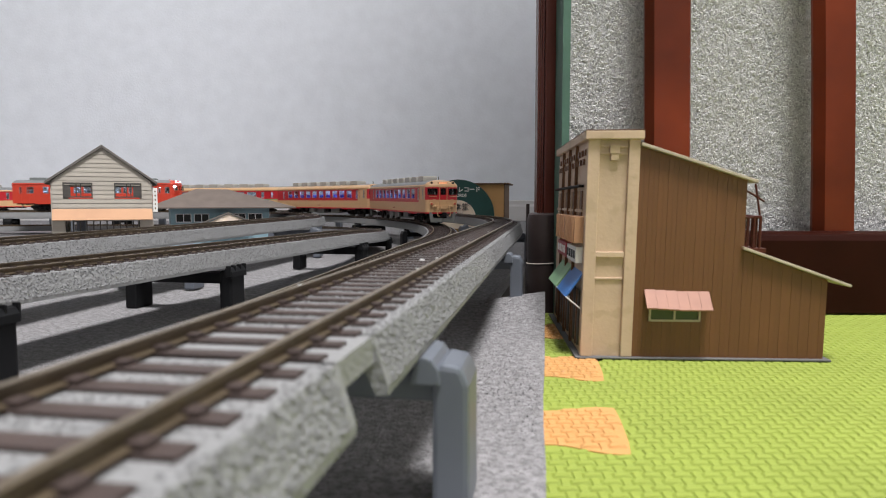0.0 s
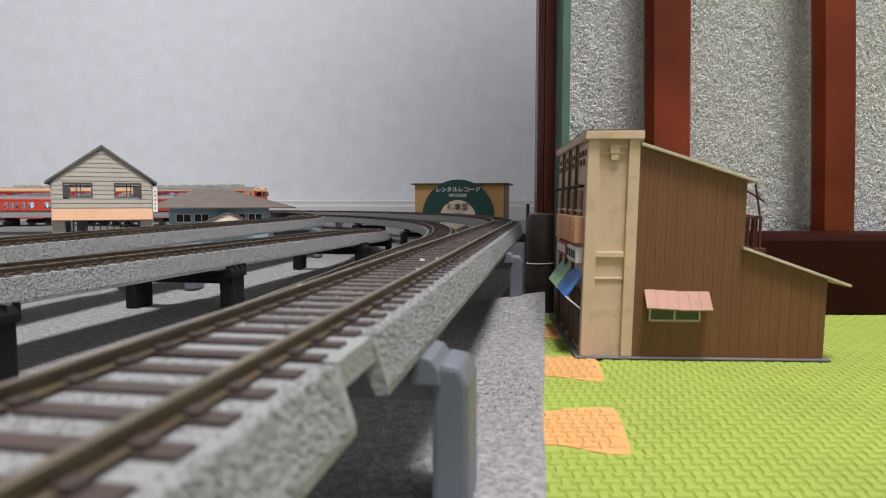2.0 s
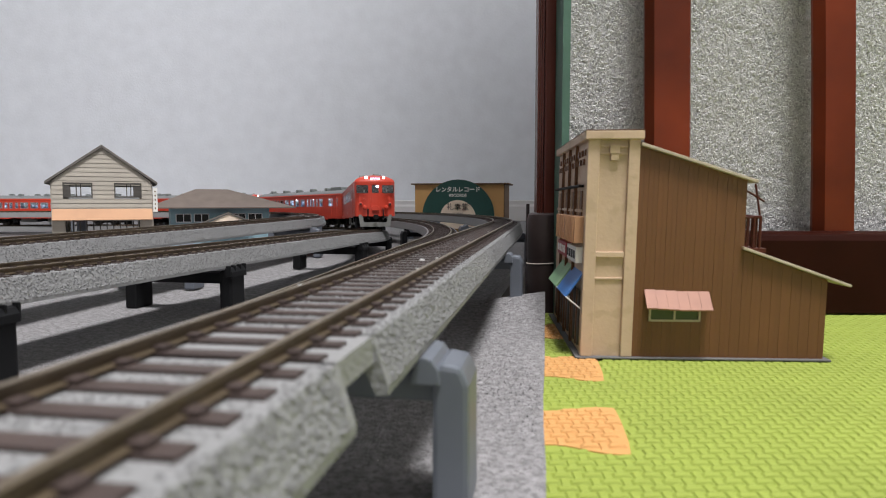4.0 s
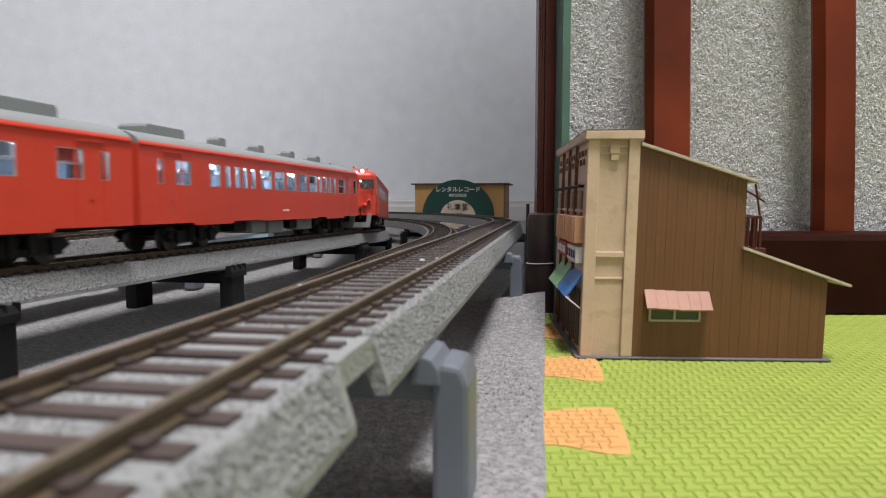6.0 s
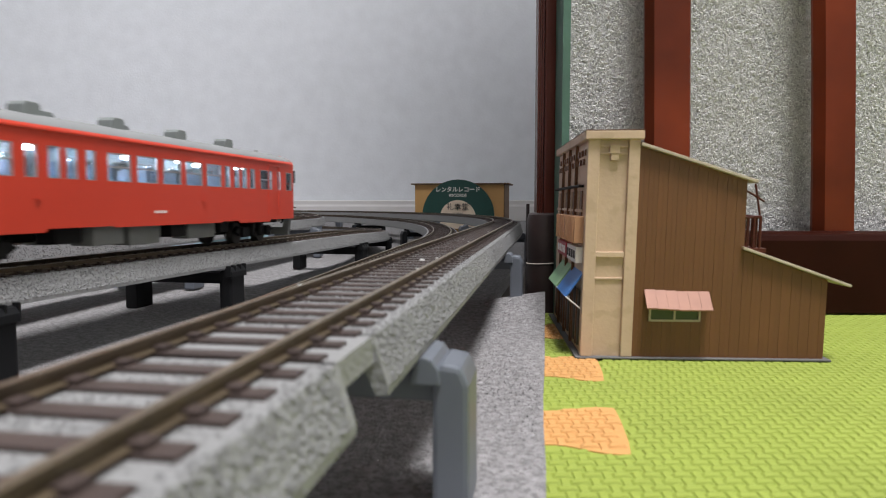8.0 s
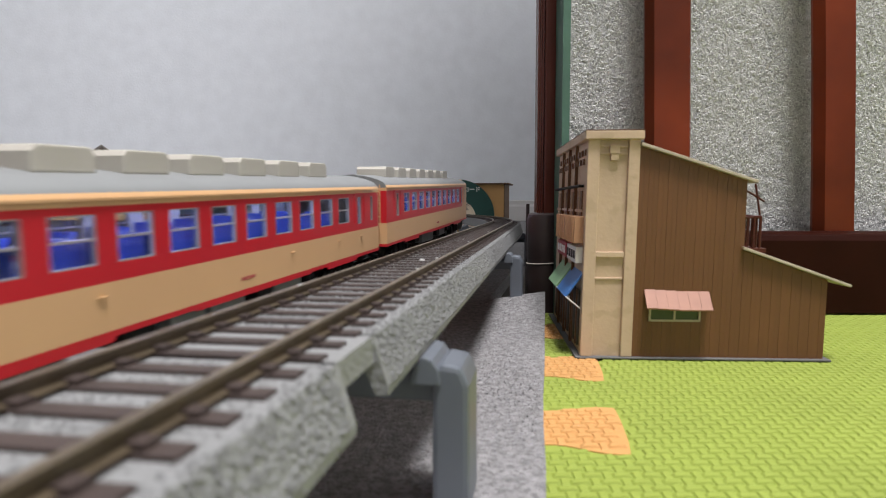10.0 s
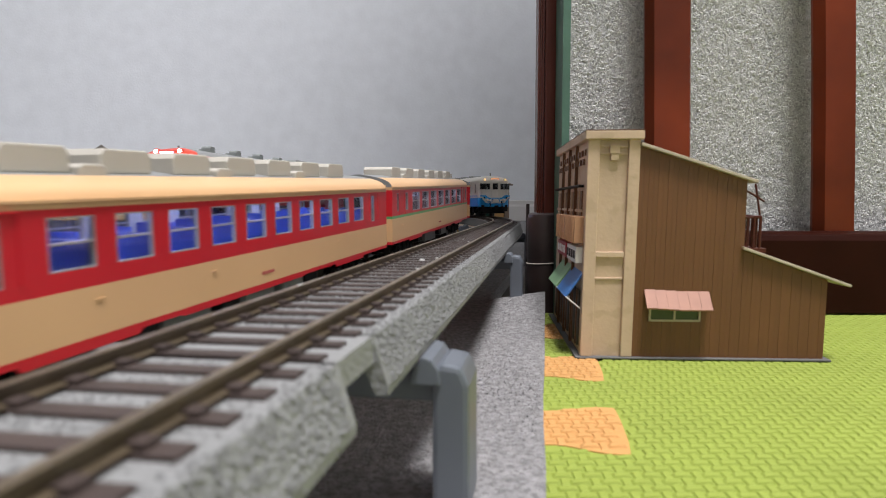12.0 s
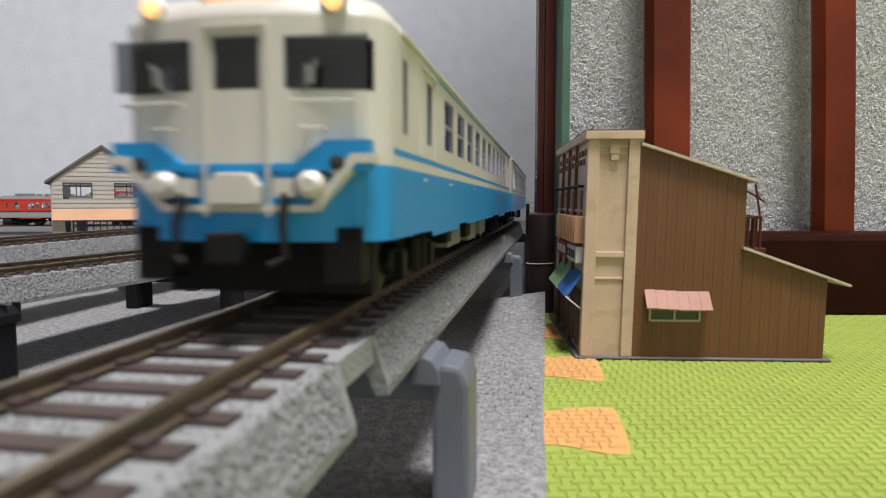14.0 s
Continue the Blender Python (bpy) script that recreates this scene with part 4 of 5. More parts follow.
def car_body(windows, paint, mats, bands, cab=True, roof_paint=None, drops=()):
    """Shell with real window openings. windows: (x0, x1, z0, z1) in both sides; paint(x, z, zone): index into mats; bands: more heights to cut at."""
    nose = 0.0022 if cab else 0.0
    xs = sorted({round(v, 5) for w in windows for v in w[:2]} | {-HALF_L, HALF_L - CORNER - nose} | {v for d in drops for v in d[:2]})
    zs = sorted({round(v, 5) for w in windows for v in w[2:]} | {SKIRT, GUTTER} | set(bands))
    bm = bmesh.new()

    def quad(a, b, c, d, mi):
        bm.faces.new([bm.verts.new(p) for p in (a, b, c, d)]).material_index = mi

    for side in (-1, 1):
        y = side * HALF_W
        yi = side * (HALF_W - 0.0011)
        for x0, x1 in zip(xs, xs[1:]):
            for z0, z1 in zip(zs, zs[1:]):
                xm, zm = (x0 + x1) / 2, (z0 + z1) / 2
                if any(w[0] < xm < w[1] and w[2] < zm < w[3] for w in windows):
                    continue
                quad((x0, y, z0), (x1, y, z0), (x1, y, z1), (x0, y, z1), paint(xm, zm, "side"))
        for x0, x1, z0, z1 in windows:
            mi = paint((x0 + x1) / 2, (z0 + z1) / 2, "side")
            for a, b in (((x0, z0), (x1, z0)), ((x1, z0), (x1, z1)), ((x1, z1), (x0, z1)), ((x0, z1), (x0, z0))):
                quad((a[0], y, a[1]), (b[0], y, b[1]), (b[0], yi, b[1]), (a[0], yi, a[1]), mi)
        for x0, x1, d in drops:
            cols = [v for v in xs if x0 <= v <= x1]
            low = [min(max(v, x0 + 0.001), x1 - 0.001) for v in cols]
            for a, b, c, e in zip(cols, cols[1:], low, low[1:]):
                quad((c, y, SKIRT - d), (e, y, SKIRT - d), (b, y, SKIRT), (a, y, SKIRT), paint((x0 + x1) / 2, SKIRT + 0.0003, "side"))
    # front
    pts = [p for p in outline(0, nose) if p[2] == "front"]
    pts = [(HALF_L - CORNER - nose, -HALF_W, "front")] + pts
    face_holes = [(-0.0168, -0.0062, 0.0318, 0.0386), (-0.0031, 0.0031, 0.0318, 0.0388), (0.0062, 0.0168, 0.0318, 0.0386)] if cab else [(-0.0035, 0.0035, 0.0150, 0.0392)]
    # finer columns so that the openings fall on edges
    ys = sorted({round(p[1], 5) for p in pts} | {v for h in face_holes for v in h[:2]})
    fz = sorted(set(zs) | {v for h in face_holes for v in h[2:]})

    def fx(yv):
        for p, q in zip(pts, pts[1:]):
            if p[1] <= yv <= q[1] and q[1] > p[1]:
                return p[0] + (q[0] - p[0]) * (yv - p[1]) / (q[1] - p[1])
        return pts[-1][0] if yv > 0 else pts[0][0]
    for y0, y1 in zip(ys, ys[1:]):
        for z0, z1 in zip(fz, fz[1:]):
            ym, zm = (y0 + y1) / 2, (z0 + z1) / 2
            if any(h[0] < ym < h[1] and h[2] < zm < h[3] for h in face_holes):
                continue
            quad((fx(y0), y0, z0), (fx(y1), y1, z0), (fx(y1), y1, z1), (fx(y0), y0, z1), paint(HALF_L, zm, "front"))
    for y0, y1, z0, z1 in face_holes:
        for a, b in (((y0, z0), (y1, z0)), ((y1, z0), (y1, z1)), ((y1, z1), (y0, z1)), ((y0, z1), (y0, z0))):
            quad((fx(a[0]), a[0], a[1]), (fx(b[0]), b[0], b[1]), (fx(b[0]) - 0.0012, b[0], b[1]), (fx(a[0]) - 0.0012, a[0], a[1]), paint(HALF_L, 0.035, "front"))
    # rear end wall with a gangway opening
    for y0, y1 in ((-HALF_W, -0.0045), (-0.0045, 0.0045), (0.0045, HALF_W)):
        for z0, z1 in zip(zs, zs[1:]):
            if y0 == -0.0045 and 0.015 < (z0 + z1) / 2 < 0.0385:
                continue
            quad((-HALF_L, y0, z0), (-HALF_L, y1, z0), (-HALF_L, y1, z1), (-HALF_L, y0, z1), paint(-HALF_L, (z0 + z1) / 2, "rear"))
    # floor
    quad((-HALF_L, -HALF_W, SKIRT + 0.001), (HALF_L - 0.006, -HALF_W, SKIRT + 0.001), (HALF_L - 0.006, HALF_W, SKIRT + 0.001), (-HALF_L, HALF_W, SKIRT + 0.001), len(mats) - 1)
    bmesh.ops.remove_doubles(bm, verts=bm.verts, dist=2e-6)
    return bm


def car_roof(cab, front_len, paint_to):
    """Roof shell; index 0 roof colour, 1 the painted nose."""
    bm = bmesh.new()
    nose = 0.0022 if cab else 0.0
    rings = []
    for z, inset in roof_rings():
        ring = []
        o = outline(inset, nose)
        a, b = o[0], o[1]
        o = [a] + [(a[0] + (b[0] - a[0]) * f, a[1], "side") for f in (0.5, 0.86, 0.93)] + o[1:-1] + [(a[0] + (b[0] - a[0]) * f, -a[1], "side") for f in (0.93, 0.86, 0.5)] + [o[-1]]
        for x, y, _ in o:
            if not cab and x > 0:
                x = min(HALF_L, x + inset * 0.9)
            x = max(x, -HALF_L) if x > 0 else min(x, x)
            if x < -HALF_L + 0.03:
                x = -HALF_L
            ring.append(bm.verts.new((x, y, z)))
        rings.append(ring)
    n = len(rings[0])
    for ra, rb in zip(rings, rings[1:]):
        for k in range(n - 1):
            f = bm.faces.new((ra[k], ra[k + 1], rb[k + 1], rb[k]))
            f.material_index = 1 if cab and f.calc_center_median().x > HALF_L - front_len else 0
            if f.calc_center_median().z < GUTTER + paint_to:
                f.material_index = 1
    f = bm.faces.new(rings[-1])
    bm.faces.new([r[0] for r in rings] + [r[-1] for r in reversed(rings)])
    return bm


def pane_mesh(w, h, sash, cache={}):
    key = (round(w, 4), round(h, 4), sash)
    if key not in cache:
        bm = bmesh.new()
        box(bm, -w / 2, w / 2, -0.0002, 0.0002, -h / 2, h / 2, 0)
        t = 0.00032
        for d in ((-w / 2, w / 2, -h / 2, -h / 2 + t), (-w / 2, w / 2, h / 2 - t, h / 2), (-w / 2, -w / 2 + t, -h / 2, h / 2), (w / 2 - t, w / 2, -h / 2, h / 2)):
            box(bm, d[0], d[1], -0.0006, 0.0006, d[2], d[3], 1)
        if sash:
            box(bm, -w / 2, w / 2, -0.0004, 0.0004, -0.0002, 0.00035, 1)
        me = mesh_of("window_pane", bm, [M["glass"], M["frame_silver"]])
        cache[key] = me
    return cache[key]


def bogie(parent, x, wheel_me, frame_me):
    b = part("bogie", frame_me, None, parent, "black bogie frame")
    b.matrix_local = pose(x, 0, 0)
    for dx in (-0.0131, 0.0131):
        w = part("wheelset", wheel_me, None, b)
        w.matrix_local = pose(dx, 0, 0)


def wheel_and_frame():
    bm = bmesh.new()
    for s in (-1, 1):
        lathe(bm, [(0.0053, -0.0013), (0.0053, 0.0012), (0.0060, 0.0016), (0.0060, 0.0022), (0.002, 0.0022)] if s < 0 else [(0.002, -0.0022), (0.0060, -0.0022), (0.0060, -0.0016), (0.0053, -0.0012), (0.0053, 0.0013)], 16, 0, "y", (0, s * 0.0083, 0.0053))
    lathe(bm, [(0.001, -0.008), (0.001, 0.008)], 8, 0, "y", (0, 0, 0.0053))
    wheel = mesh_of("wheelset", bm, M["wheel"], smooth=True)
    bm = bmesh.new()
    for s in (-1, 1):
        y0, y1 = sorted((s * 0.0112, s * 0.0132))
        prism(bm, [(-0.020, 0.0062), (-0.0175, 0.0085), (-0.006, 0.0082), (-0.003, 0.0055), (0.003, 0.0055), (0.006, 0.0082), (0.0175, 0.0085), (0.020, 0.0062), (0.016, 0.0040), (0.010, 0.0040), (0.006, 0.0032), (-0.006, 0.0032), (-0.010, 0.0040), (-0.016, 0.0040)], y0, y1, "y")
        for dx in (-0.0131, 0.0131):
            box(bm, dx - 0.0022, dx + 0.0022, min(s * 0.0132, s * 0.0146), max(s * 0.0132, s * 0.0146), 0.0033, 0.0080)
        for dx in (-0.0035, 0.0035):
            lathe(bm, [(0.0014, 0.0035), (0.0014, 0.0100)], 8, 0, "z", (dx, s * 0.0138, 0))
    box(bm, -0.006, 0.006, -0.011, 0.011, 0.006, 0.0125)
    return wheel, mesh_of("bogie", bm, M["black"])


WHEEL, BOGIE = wheel_and_frame()


def front_fittings(base, body_col, lit, kind):
    """Lamps, destination sign, wipers, handrails, coupler and snow guard on the cab front."""
    xf = HALF_L
    head_z, head_y = {"red": (0.0452, 0.0080), "cream": (0.0446, 0.0122), "blue": (0.0432, 0.0122)}[kind]
    for s in (-1, 1):
        bm = bmesh.new()
        lathe(bm, [(0.0017, -0.004), (0.0018, 0.0004), (0.0014, 0.0008)], 14, 0, "x")
        h = part("headlamp_ring", bm, M[body_col], base, smooth=True)
        h.matrix_local = pose(xf - (0.0022 if kind == "blue" else 0.0036), s * head_y, head_z)
        bm = bmesh.new()
        lathe(bm, [(0.0013, 0.0003), (0.0012, 0.0010), (0.0006, 0.0013)], 14, 0, "x")
        part("headlamp", bm, lit["head"], h, smooth=True)
        bm = bmesh.new()
        lathe(bm, [(0.0017, -0.002), (0.0017, 0.0014), (0.0012, 0.0018)], 14, 0, "x")
        t = part("tail_lamp_case", bm, M[body_col if kind != "blue" else "white"], base, smooth=True)
        t.matrix_local = pose(xf - 0.0018, s * 0.0132, 0.0220)
        bm = bmesh.new()
        lathe(bm, [(0.0010, 0.0015), (0.0010, 0.0021), (0.0005, 0.0023)], 12, 0, "x")
        part("tail_lamp", bm, lit["tail"], t, smooth=True)
        # handrails, steps and jumper plugs
        bm = bmesh.new()
        for y, z, w in ((0.0115, 0.0300, 0.0038), (0.0100, 0.0266, 0.0012)):
            tube(bm, [(xf - 0.0006, s * (y - w), z), (xf + 0.0009, s * (y - w), z), (xf + 0.0005, s * (y + w), z), (xf - 0.0020, s * (y + w), z)], 0.00022, 6)
        part("handrail", bm, M[body_col], base)
        bm = bmesh.new()
        lathe(bm, [(0.0017, -0.0015), (0.0019, 0.0012), (0.0010, 0.0022)], 10, 0, "x", (xf - 0.0006, s * 0.0098, 0.0192))
        box(bm, xf - 0.001, xf + 0.0016, s * 0.0065 - 0.0011, s * 0.0065 + 0.0011, 0.0176, 0.0200)
        part("jumper_plug", bm, M[body_col if kind != "blue" else "white"], base, smooth=True)
        bm = bmesh.new()
        tube(bm, [(xf + 0.0012, s * 0.0068, 0.0180), (xf + 0.0026, s * 0.0070, 0.0140), (xf + 0.0022, s * 0.0072, 0.0098), (xf + 0.0034, s * 0.0055, 0.0088)], 0.00055, 8)
        part("brake_hose", bm, M[body_col if kind == "cream" else "black"], base, smooth=True)
        bm = bmesh.new()
        tube(bm, [(xf + 0.0004, s * 0.0090, 0.0312), (xf + 0.0007, s * 0.0110, 0.0352)], 0.00025, 6)
        box(bm, xf + 0.0004, xf + 0.0009, s * 0.0100 - 0.0006, s * 0.0100 + 0.0006, 0.0322, 0.0345)
        part("wiper", bm, M["gear_grey"], base)
        bm = bmesh.new()
        box(bm, xf - 0.001, xf - 0.0006, s * 0.0115 - 0.0054, s * 0.0115 + 0.0054, 0.0318, 0.0386)
        part("windscreen", bm, M["glass_dark"], base)
    bm = bmesh.new()
    box(bm, xf - 0.0009, xf - 0.0005, -0.0031, 0.0031, 0.0318, 0.0388)
    part("door_window", bm, M["glass_dark"], base)
    bm = bmesh.new()
    box(bm, xf - 0.0065, xf - 0.0014, -0.0056, 0.0056, 0.0424, 0.0456)
    sg = part("sign_box", bm, M[body_col], base, bevel=0.0006)
    bm = bmesh.new()
    box(bm, xf - 0.0018, xf - 0.0012, -0.0044, 0.0044, 0.0430, 0.0450)
    part("destination_sign", bm, lit["sign"], sg, "lit destination sign")
    bm = bmesh.new()
    for s in (-1, 1):
        box(bm, xf - 0.0008, xf + 0.0004, min(s * 0.0040, s * 0.0044), max(s * 0.0040, s * 0.0044), 0.0150, 0.0398)
    box(bm, xf - 0.0008, xf + 0.0004, -0.0044, 0.0044, 0.0398, 0.0402)
    part("end_door_frame", bm, M[body_col], base)
    bm = bmesh.new()
    prism(bm, [(-0.0034, 0.0165), (0.0034, 0.0165), (0.0034, 0.0190), (0.0022, 0.0208), (-0.0022, 0.0208), (-0.0034, 0.0190)], xf - 0.001, xf + 0.0016, "x")
    part("jumper_box", bm, M[body_col if kind != "blue" else "white"], base, bevel=0.0003)
    bm = bmesh.new()
    box(bm, xf - 0.02, xf + 0.0030, -0.0013, 0.0013, 0.0098, 0.0122)
    box(bm, xf + 0.0024, xf + 0.0050, -0.0020, 0.0020, 0.0090, 0.0130)
    part("coupler", bm, M["black"], base, bevel=0.0003)
    bm = bmesh.new()
    if kind == "blue":
        box(bm, xf - 0.006, xf - 0.002, -0.0155, -0.0105, 0.0060, 0.0135)
        box(bm, xf - 0.006, xf - 0.002, 0.0105, 0.0155, 0.0060, 0.0135)
        box(bm, xf - 0.006, xf - 0.002, -0.0155, 0.0155, 0.0110, 0.0135)
        # added black plate that stands for the shade under the car
        box(bm, xf - 0.012, xf - 0.009, -0.0150, 0.0150, 0.0035, 0.0125)
    else:
        prism(bm, [(-0.0150, 0.0130), (-0.0135, 0.0025), (0.0135, 0.0025), (0.0150, 0.0130), (0.0115, 0.0130), (0.0105, 0.0065), (-0.0105, 0.0065), (-0.0115, 0.0130)], xf - 0.0050, xf - 0.0020, "x")
    part("snow_guard", bm, M["black" if kind == "blue" else "gear_grey"], base)
    bm = bmesh.new()
    tube(bm, [(xf - 0.016, 0.0, TOP - 0.001), (xf - 0.016, 0.0, TOP + (0.0012 if kind == "red" else 0.0036))], 0.0007, 8)
    part("whistle", bm, M["unit_dark"], base)


def livery_blue(base):
    """Blue chevron and cream edging line across the cab front."""
    xf = HALF_L
    for s in (-1, 1):
        bm = bmesh.new()
        prism(bm, [(s * 0.0172, 0.0250), (s * 0.0115, 0.0250), (s * 0.0075, 0.0220), (0.0, 0.0220), (0.0, 0.0210), (s * 0.0172, 0.0210)], xf - 0.0022, xf + 0.00015, "x")
        part("blue_chevron", bm, M["blue"], base)
        bm = bmesh.new()
        prism(bm, [(s * 0.0178, 0.0232), (s * 0.0150, 0.0232), (s * 0.0098, 0.0165), (s * 0.0, 0.0165), (0.0, 0.0156), (s * 0.0104, 0.0156), (s * 0.0156, 0.0220), (s * 0.0178, 0.0220)], xf - 0.0030, xf + 0.0003, "x")
        part("edging_line", bm, M["white"], base)


def railcar(kind, cab=True, green=False, pale_roof=False):
    base = new("railcar")
    words = {"cream": "cream and crimson model railcar, blue seats showing in windows", "red": "vermilion model railcar with lit windows and grey roof",
             "blue": "cream-white and light blue model railcar with warm headlamps"}[kind]
    if green:
        words = "cream and crimson first-class model railcar with green stripe"
    if kind == "red":
        base.scale = (1.0, 1.0, 1.04)
    if kind == "blue":
        base.scale = (1.0, 0.975, 0.922)
    tagged(base, words, "railcar", group={"cream": "cars of the cream train", "red": "vermilion railcars", "blue": "cars of the blue train"}[kind])
    F = HALF_L
    z0, z1 = (0.0270 if kind == "red" else 0.0276), (0.0369 if kind == "red" else 0.0384)
    win, narrow = [], []
    if kind == "red":
        big = [(0.034, 0.0135), (0.0865, 0.0125), (0.1025, 0.0125), (0.1185, 0.0125), (0.1345, 0.0125), (0.1505, 0.0125)]
        small = [(0.0090, 0.0075), (0.0235, 0.0042), (0.0535, 0.0052), (0.0620, 0.0052), (0.0695, 0.0052), (0.0785, 0.0048), (0.1690, 0.0046), (0.1775, 0.0050), (0.1850, 0.0050), (0.1945, 0.0046), (0.2035, 0.0090), (0.2275, 0.0110), (0.2465, 0.0040)]
        win = [(F - a - w, F - a, z0, z1) for a, w in big + small]
        bands = ()
        mats = [M["vermilion"], M["inside_dark"]]
        def paint(x, z, zone):
            return 0
        col, roof_m, unit = "vermilion", "roof_grey", "unit_dark"
        lit = {"head": M["lamp_white"], "tail": M["lens_dark"], "sign": M["lamp_violet_sign"]}
    elif kind == "cream":
        n = 10
        if green:
            win = [(F - 0.040 - i * 0.0262 - 0.0195, F - 0.040 - i * 0.0262, z0, z1) for i in range(7)] + [(F - 0.2335, F - 0.2275, z0 + 0.001, z1), (F - 0.252, F - 0.2475, z0 + 0.001, z1), (F - 0.030, F - 0.0255, z0 + 0.001, z1), (F - 0.0175, F - 0.0125, z0 + 0.001, z1)]
        else:
            win = [(F - 0.045 - i * 0.0188 - 0.0126, F - 0.045 - i * 0.0188, z0, z1) for i in range(n)]
            win += [(F - 0.0345, F - 0.0300, 0.0262, z1), (F - 0.2425, F - 0.2380, 0.0262, z1), (F - 0.0165, F - 0.0132, 0.0270, z1)]
        bands = (0.0130, 0.0236, 0.0250, 0.0264, 0.0400)
        mats = [M["cream"], M["red"], M["green"], M["inside_dark"]]
        def paint(x, z, zone):
            if z < 0.0130:
                return 1
            if zone == "front":
                return 1 if 0.0264 < z < 0.0400 and cab else 0
            if green and 0.0250 < z < 0.0264:
                return 2
            top = 0.0400
            if (0.0236 if not green else 0.0264) < z < top and not (cab and F - 0.0255 < x < F - 0.008):
                return 1
            return 0
        col, roof_m, unit = "cream", "roof_grey", "unit_grey"
        lit = {"head": M["lens_dark"], "tail": M["tail_red"], "sign": M["lamp_amber"]}
    else:
        win = [(F - 0.050 - i * 0.0182 - 0.0120, F - 0.050 - i * 0.0182, z0, z1) for i in range(10)]
        win += [(F - 0.0365, F - 0.0315, 0.0270, z1), (F - 0.0165, F - 0.0132, 0.0270, z1), (F - 0.2450, F - 0.2405, 0.0270, z1)]
        bands = (0.0210, 0.0220, 0.0236, 0.0246, 0.0402, 0.0409)
        mats = [M["white"], M["blue"], M["inside_dark"]]
        def paint(x, z, zone):
            if zone == "front":
                return 1 if z < 0.0220 else 0
            if z < 0.0220 or 0.0236 < z < 0.0246 or (0.0402 < z < 0.0409 and x < F - 0.03):
                return 1
            return 0
        col, roof_m, unit = "white", "roof_grey", "unit_dark"
        lit = {"head": M["lamp_warm"], "tail": M["lens_dark"], "sign": M["lamp_amber"]}
    body = part("body", car_body(win, paint, mats, bands, cab, drops=((-0.095, -0.060, 0.0011), (-0.030, 0.045, 0.0005), (0.060, 0.095, 0.0011))), mats, base)
    roof = part("roof", car_roof(cab, 0.0165 if kind != "blue" else 0.30, 0.0053 if green or pale_roof else 0.0018), [M[roof_m if kind != "blue" else "white"], M[col]], base, "grey roof", smooth=True)
    for x0, x1, za, zb in win:
        for s in (-1, 1):
            p = part("window_pane", pane_mesh(x1 - x0, zb - za, x1 - x0 > 0.008), None, base)
            p.matrix_local = pose((x0 + x1) / 2, s * (HALF_W - 0.0006), (za + zb) / 2)
    # door leaves: sunken outlines
    for dx in ((F - 0.0345 - 0.004, F - 0.0300 + 0.004), (F - 0.2440 - 0.004, F - 0.2390 + 0.004)):
        for s in (-1, 1):
            bm = bmesh.new()
            for xx in dx:
                box(bm, xx - 0.0003, xx + 0.0003, min(s * HALF_W, s * (HALF_W + 0.0003)), max(s * HALF_W, s * (HALF_W + 0.0003)), {"cream": 0.0264, "blue": 0.0250, "red": 0.0140}[kind], 0.0395)
            box(bm, dx[0], dx[1], min(s * HALF_W, s * (HALF_W + 0.0006)), max(s * HALF_W, s * (HALF_W + 0.0006)), 0.0395, 0.0399)
            part("door_frame", bm, M["red"] if kind == "cream" else M[col], base)
    for s in (-1, 1):
        bm = bmesh.new()
        y0, y1 = sorted((s * (HALF_W - 0.0002), s * (HALF_W + 0.0006)))
        box(bm, -F, F - 0.012, y0, y1, GUTTER - 0.0003, GUTTER + 0.0003)
        part("gutter", bm, M[col], base)
        for x in (-0.112, -0.065, 0.028, 0.072, 0.100):
            bm = bmesh.new()
            box(bm, x, x + 0.0022, y0, y1 if s < 0 else y1 - 0.0003, 0.0206, 0.0209)
            part("step_plate", bm, M[col], base)
    # inside: pale lining round the windows, seats, ceiling lamps
    low, high = min(w[2] for w in win) - 0.0001, max(w[3] for w in win) + 0.0001
    gaps = sorted((w[0], w[1]) for w in win)
    for s in (-1, 1):
        bm = bmesh.new()
        y0, y1 = sorted((s * (HALF_W - 0.0016), s * (HALF_W - 0.0012)))
        box(bm, -F + 0.004, F - 0.022, y0, y1, SKIRT + 0.0015, low)
        box(bm, -F + 0.004, F - 0.022, y0, y1, high, 0.0400)
        for (_, a), (b, _) in zip(gaps, gaps[1:]):
            if b - a > 0.0008 and b < F - 0.022:
                box(bm, a + 0.0001, b - 0.0001, y0, y1, low, high)
        part("inner_lining", bm, M["inside" if kind != "blue" else "inside_dark"], base, "pale interior lining")
    bm = bmesh.new()
    x = -0.105
    while x < 0.085:
        for s in (-1, 1):
            y0, y1 = sorted((s * 0.0045, s * 0.0162))
            box(bm, x, x + 0.0022, y0, y1, 0.018, 0.0330)
            box(bm, x - 0.005, x + 0.0072, y0, y1, 0.018, 0.0245)
        x += 0.0196
    part("seats", bm, M["seat_brown" if green else "seat_blue" if kind != "red" else "seat_slate"], base, "rows of model seats")
    bm = bmesh.new()
    box(bm, -0.100, 0.100, -0.0178, 0.0178, 0.0402, 0.0406)
    part("inner_ceiling", bm, M["inside" if kind != "blue" else "inside_dark"], base)
    lamp = {"red": "lamp_in", "cream": "lamp_violet", "blue": "lamp_violet"}[kind]
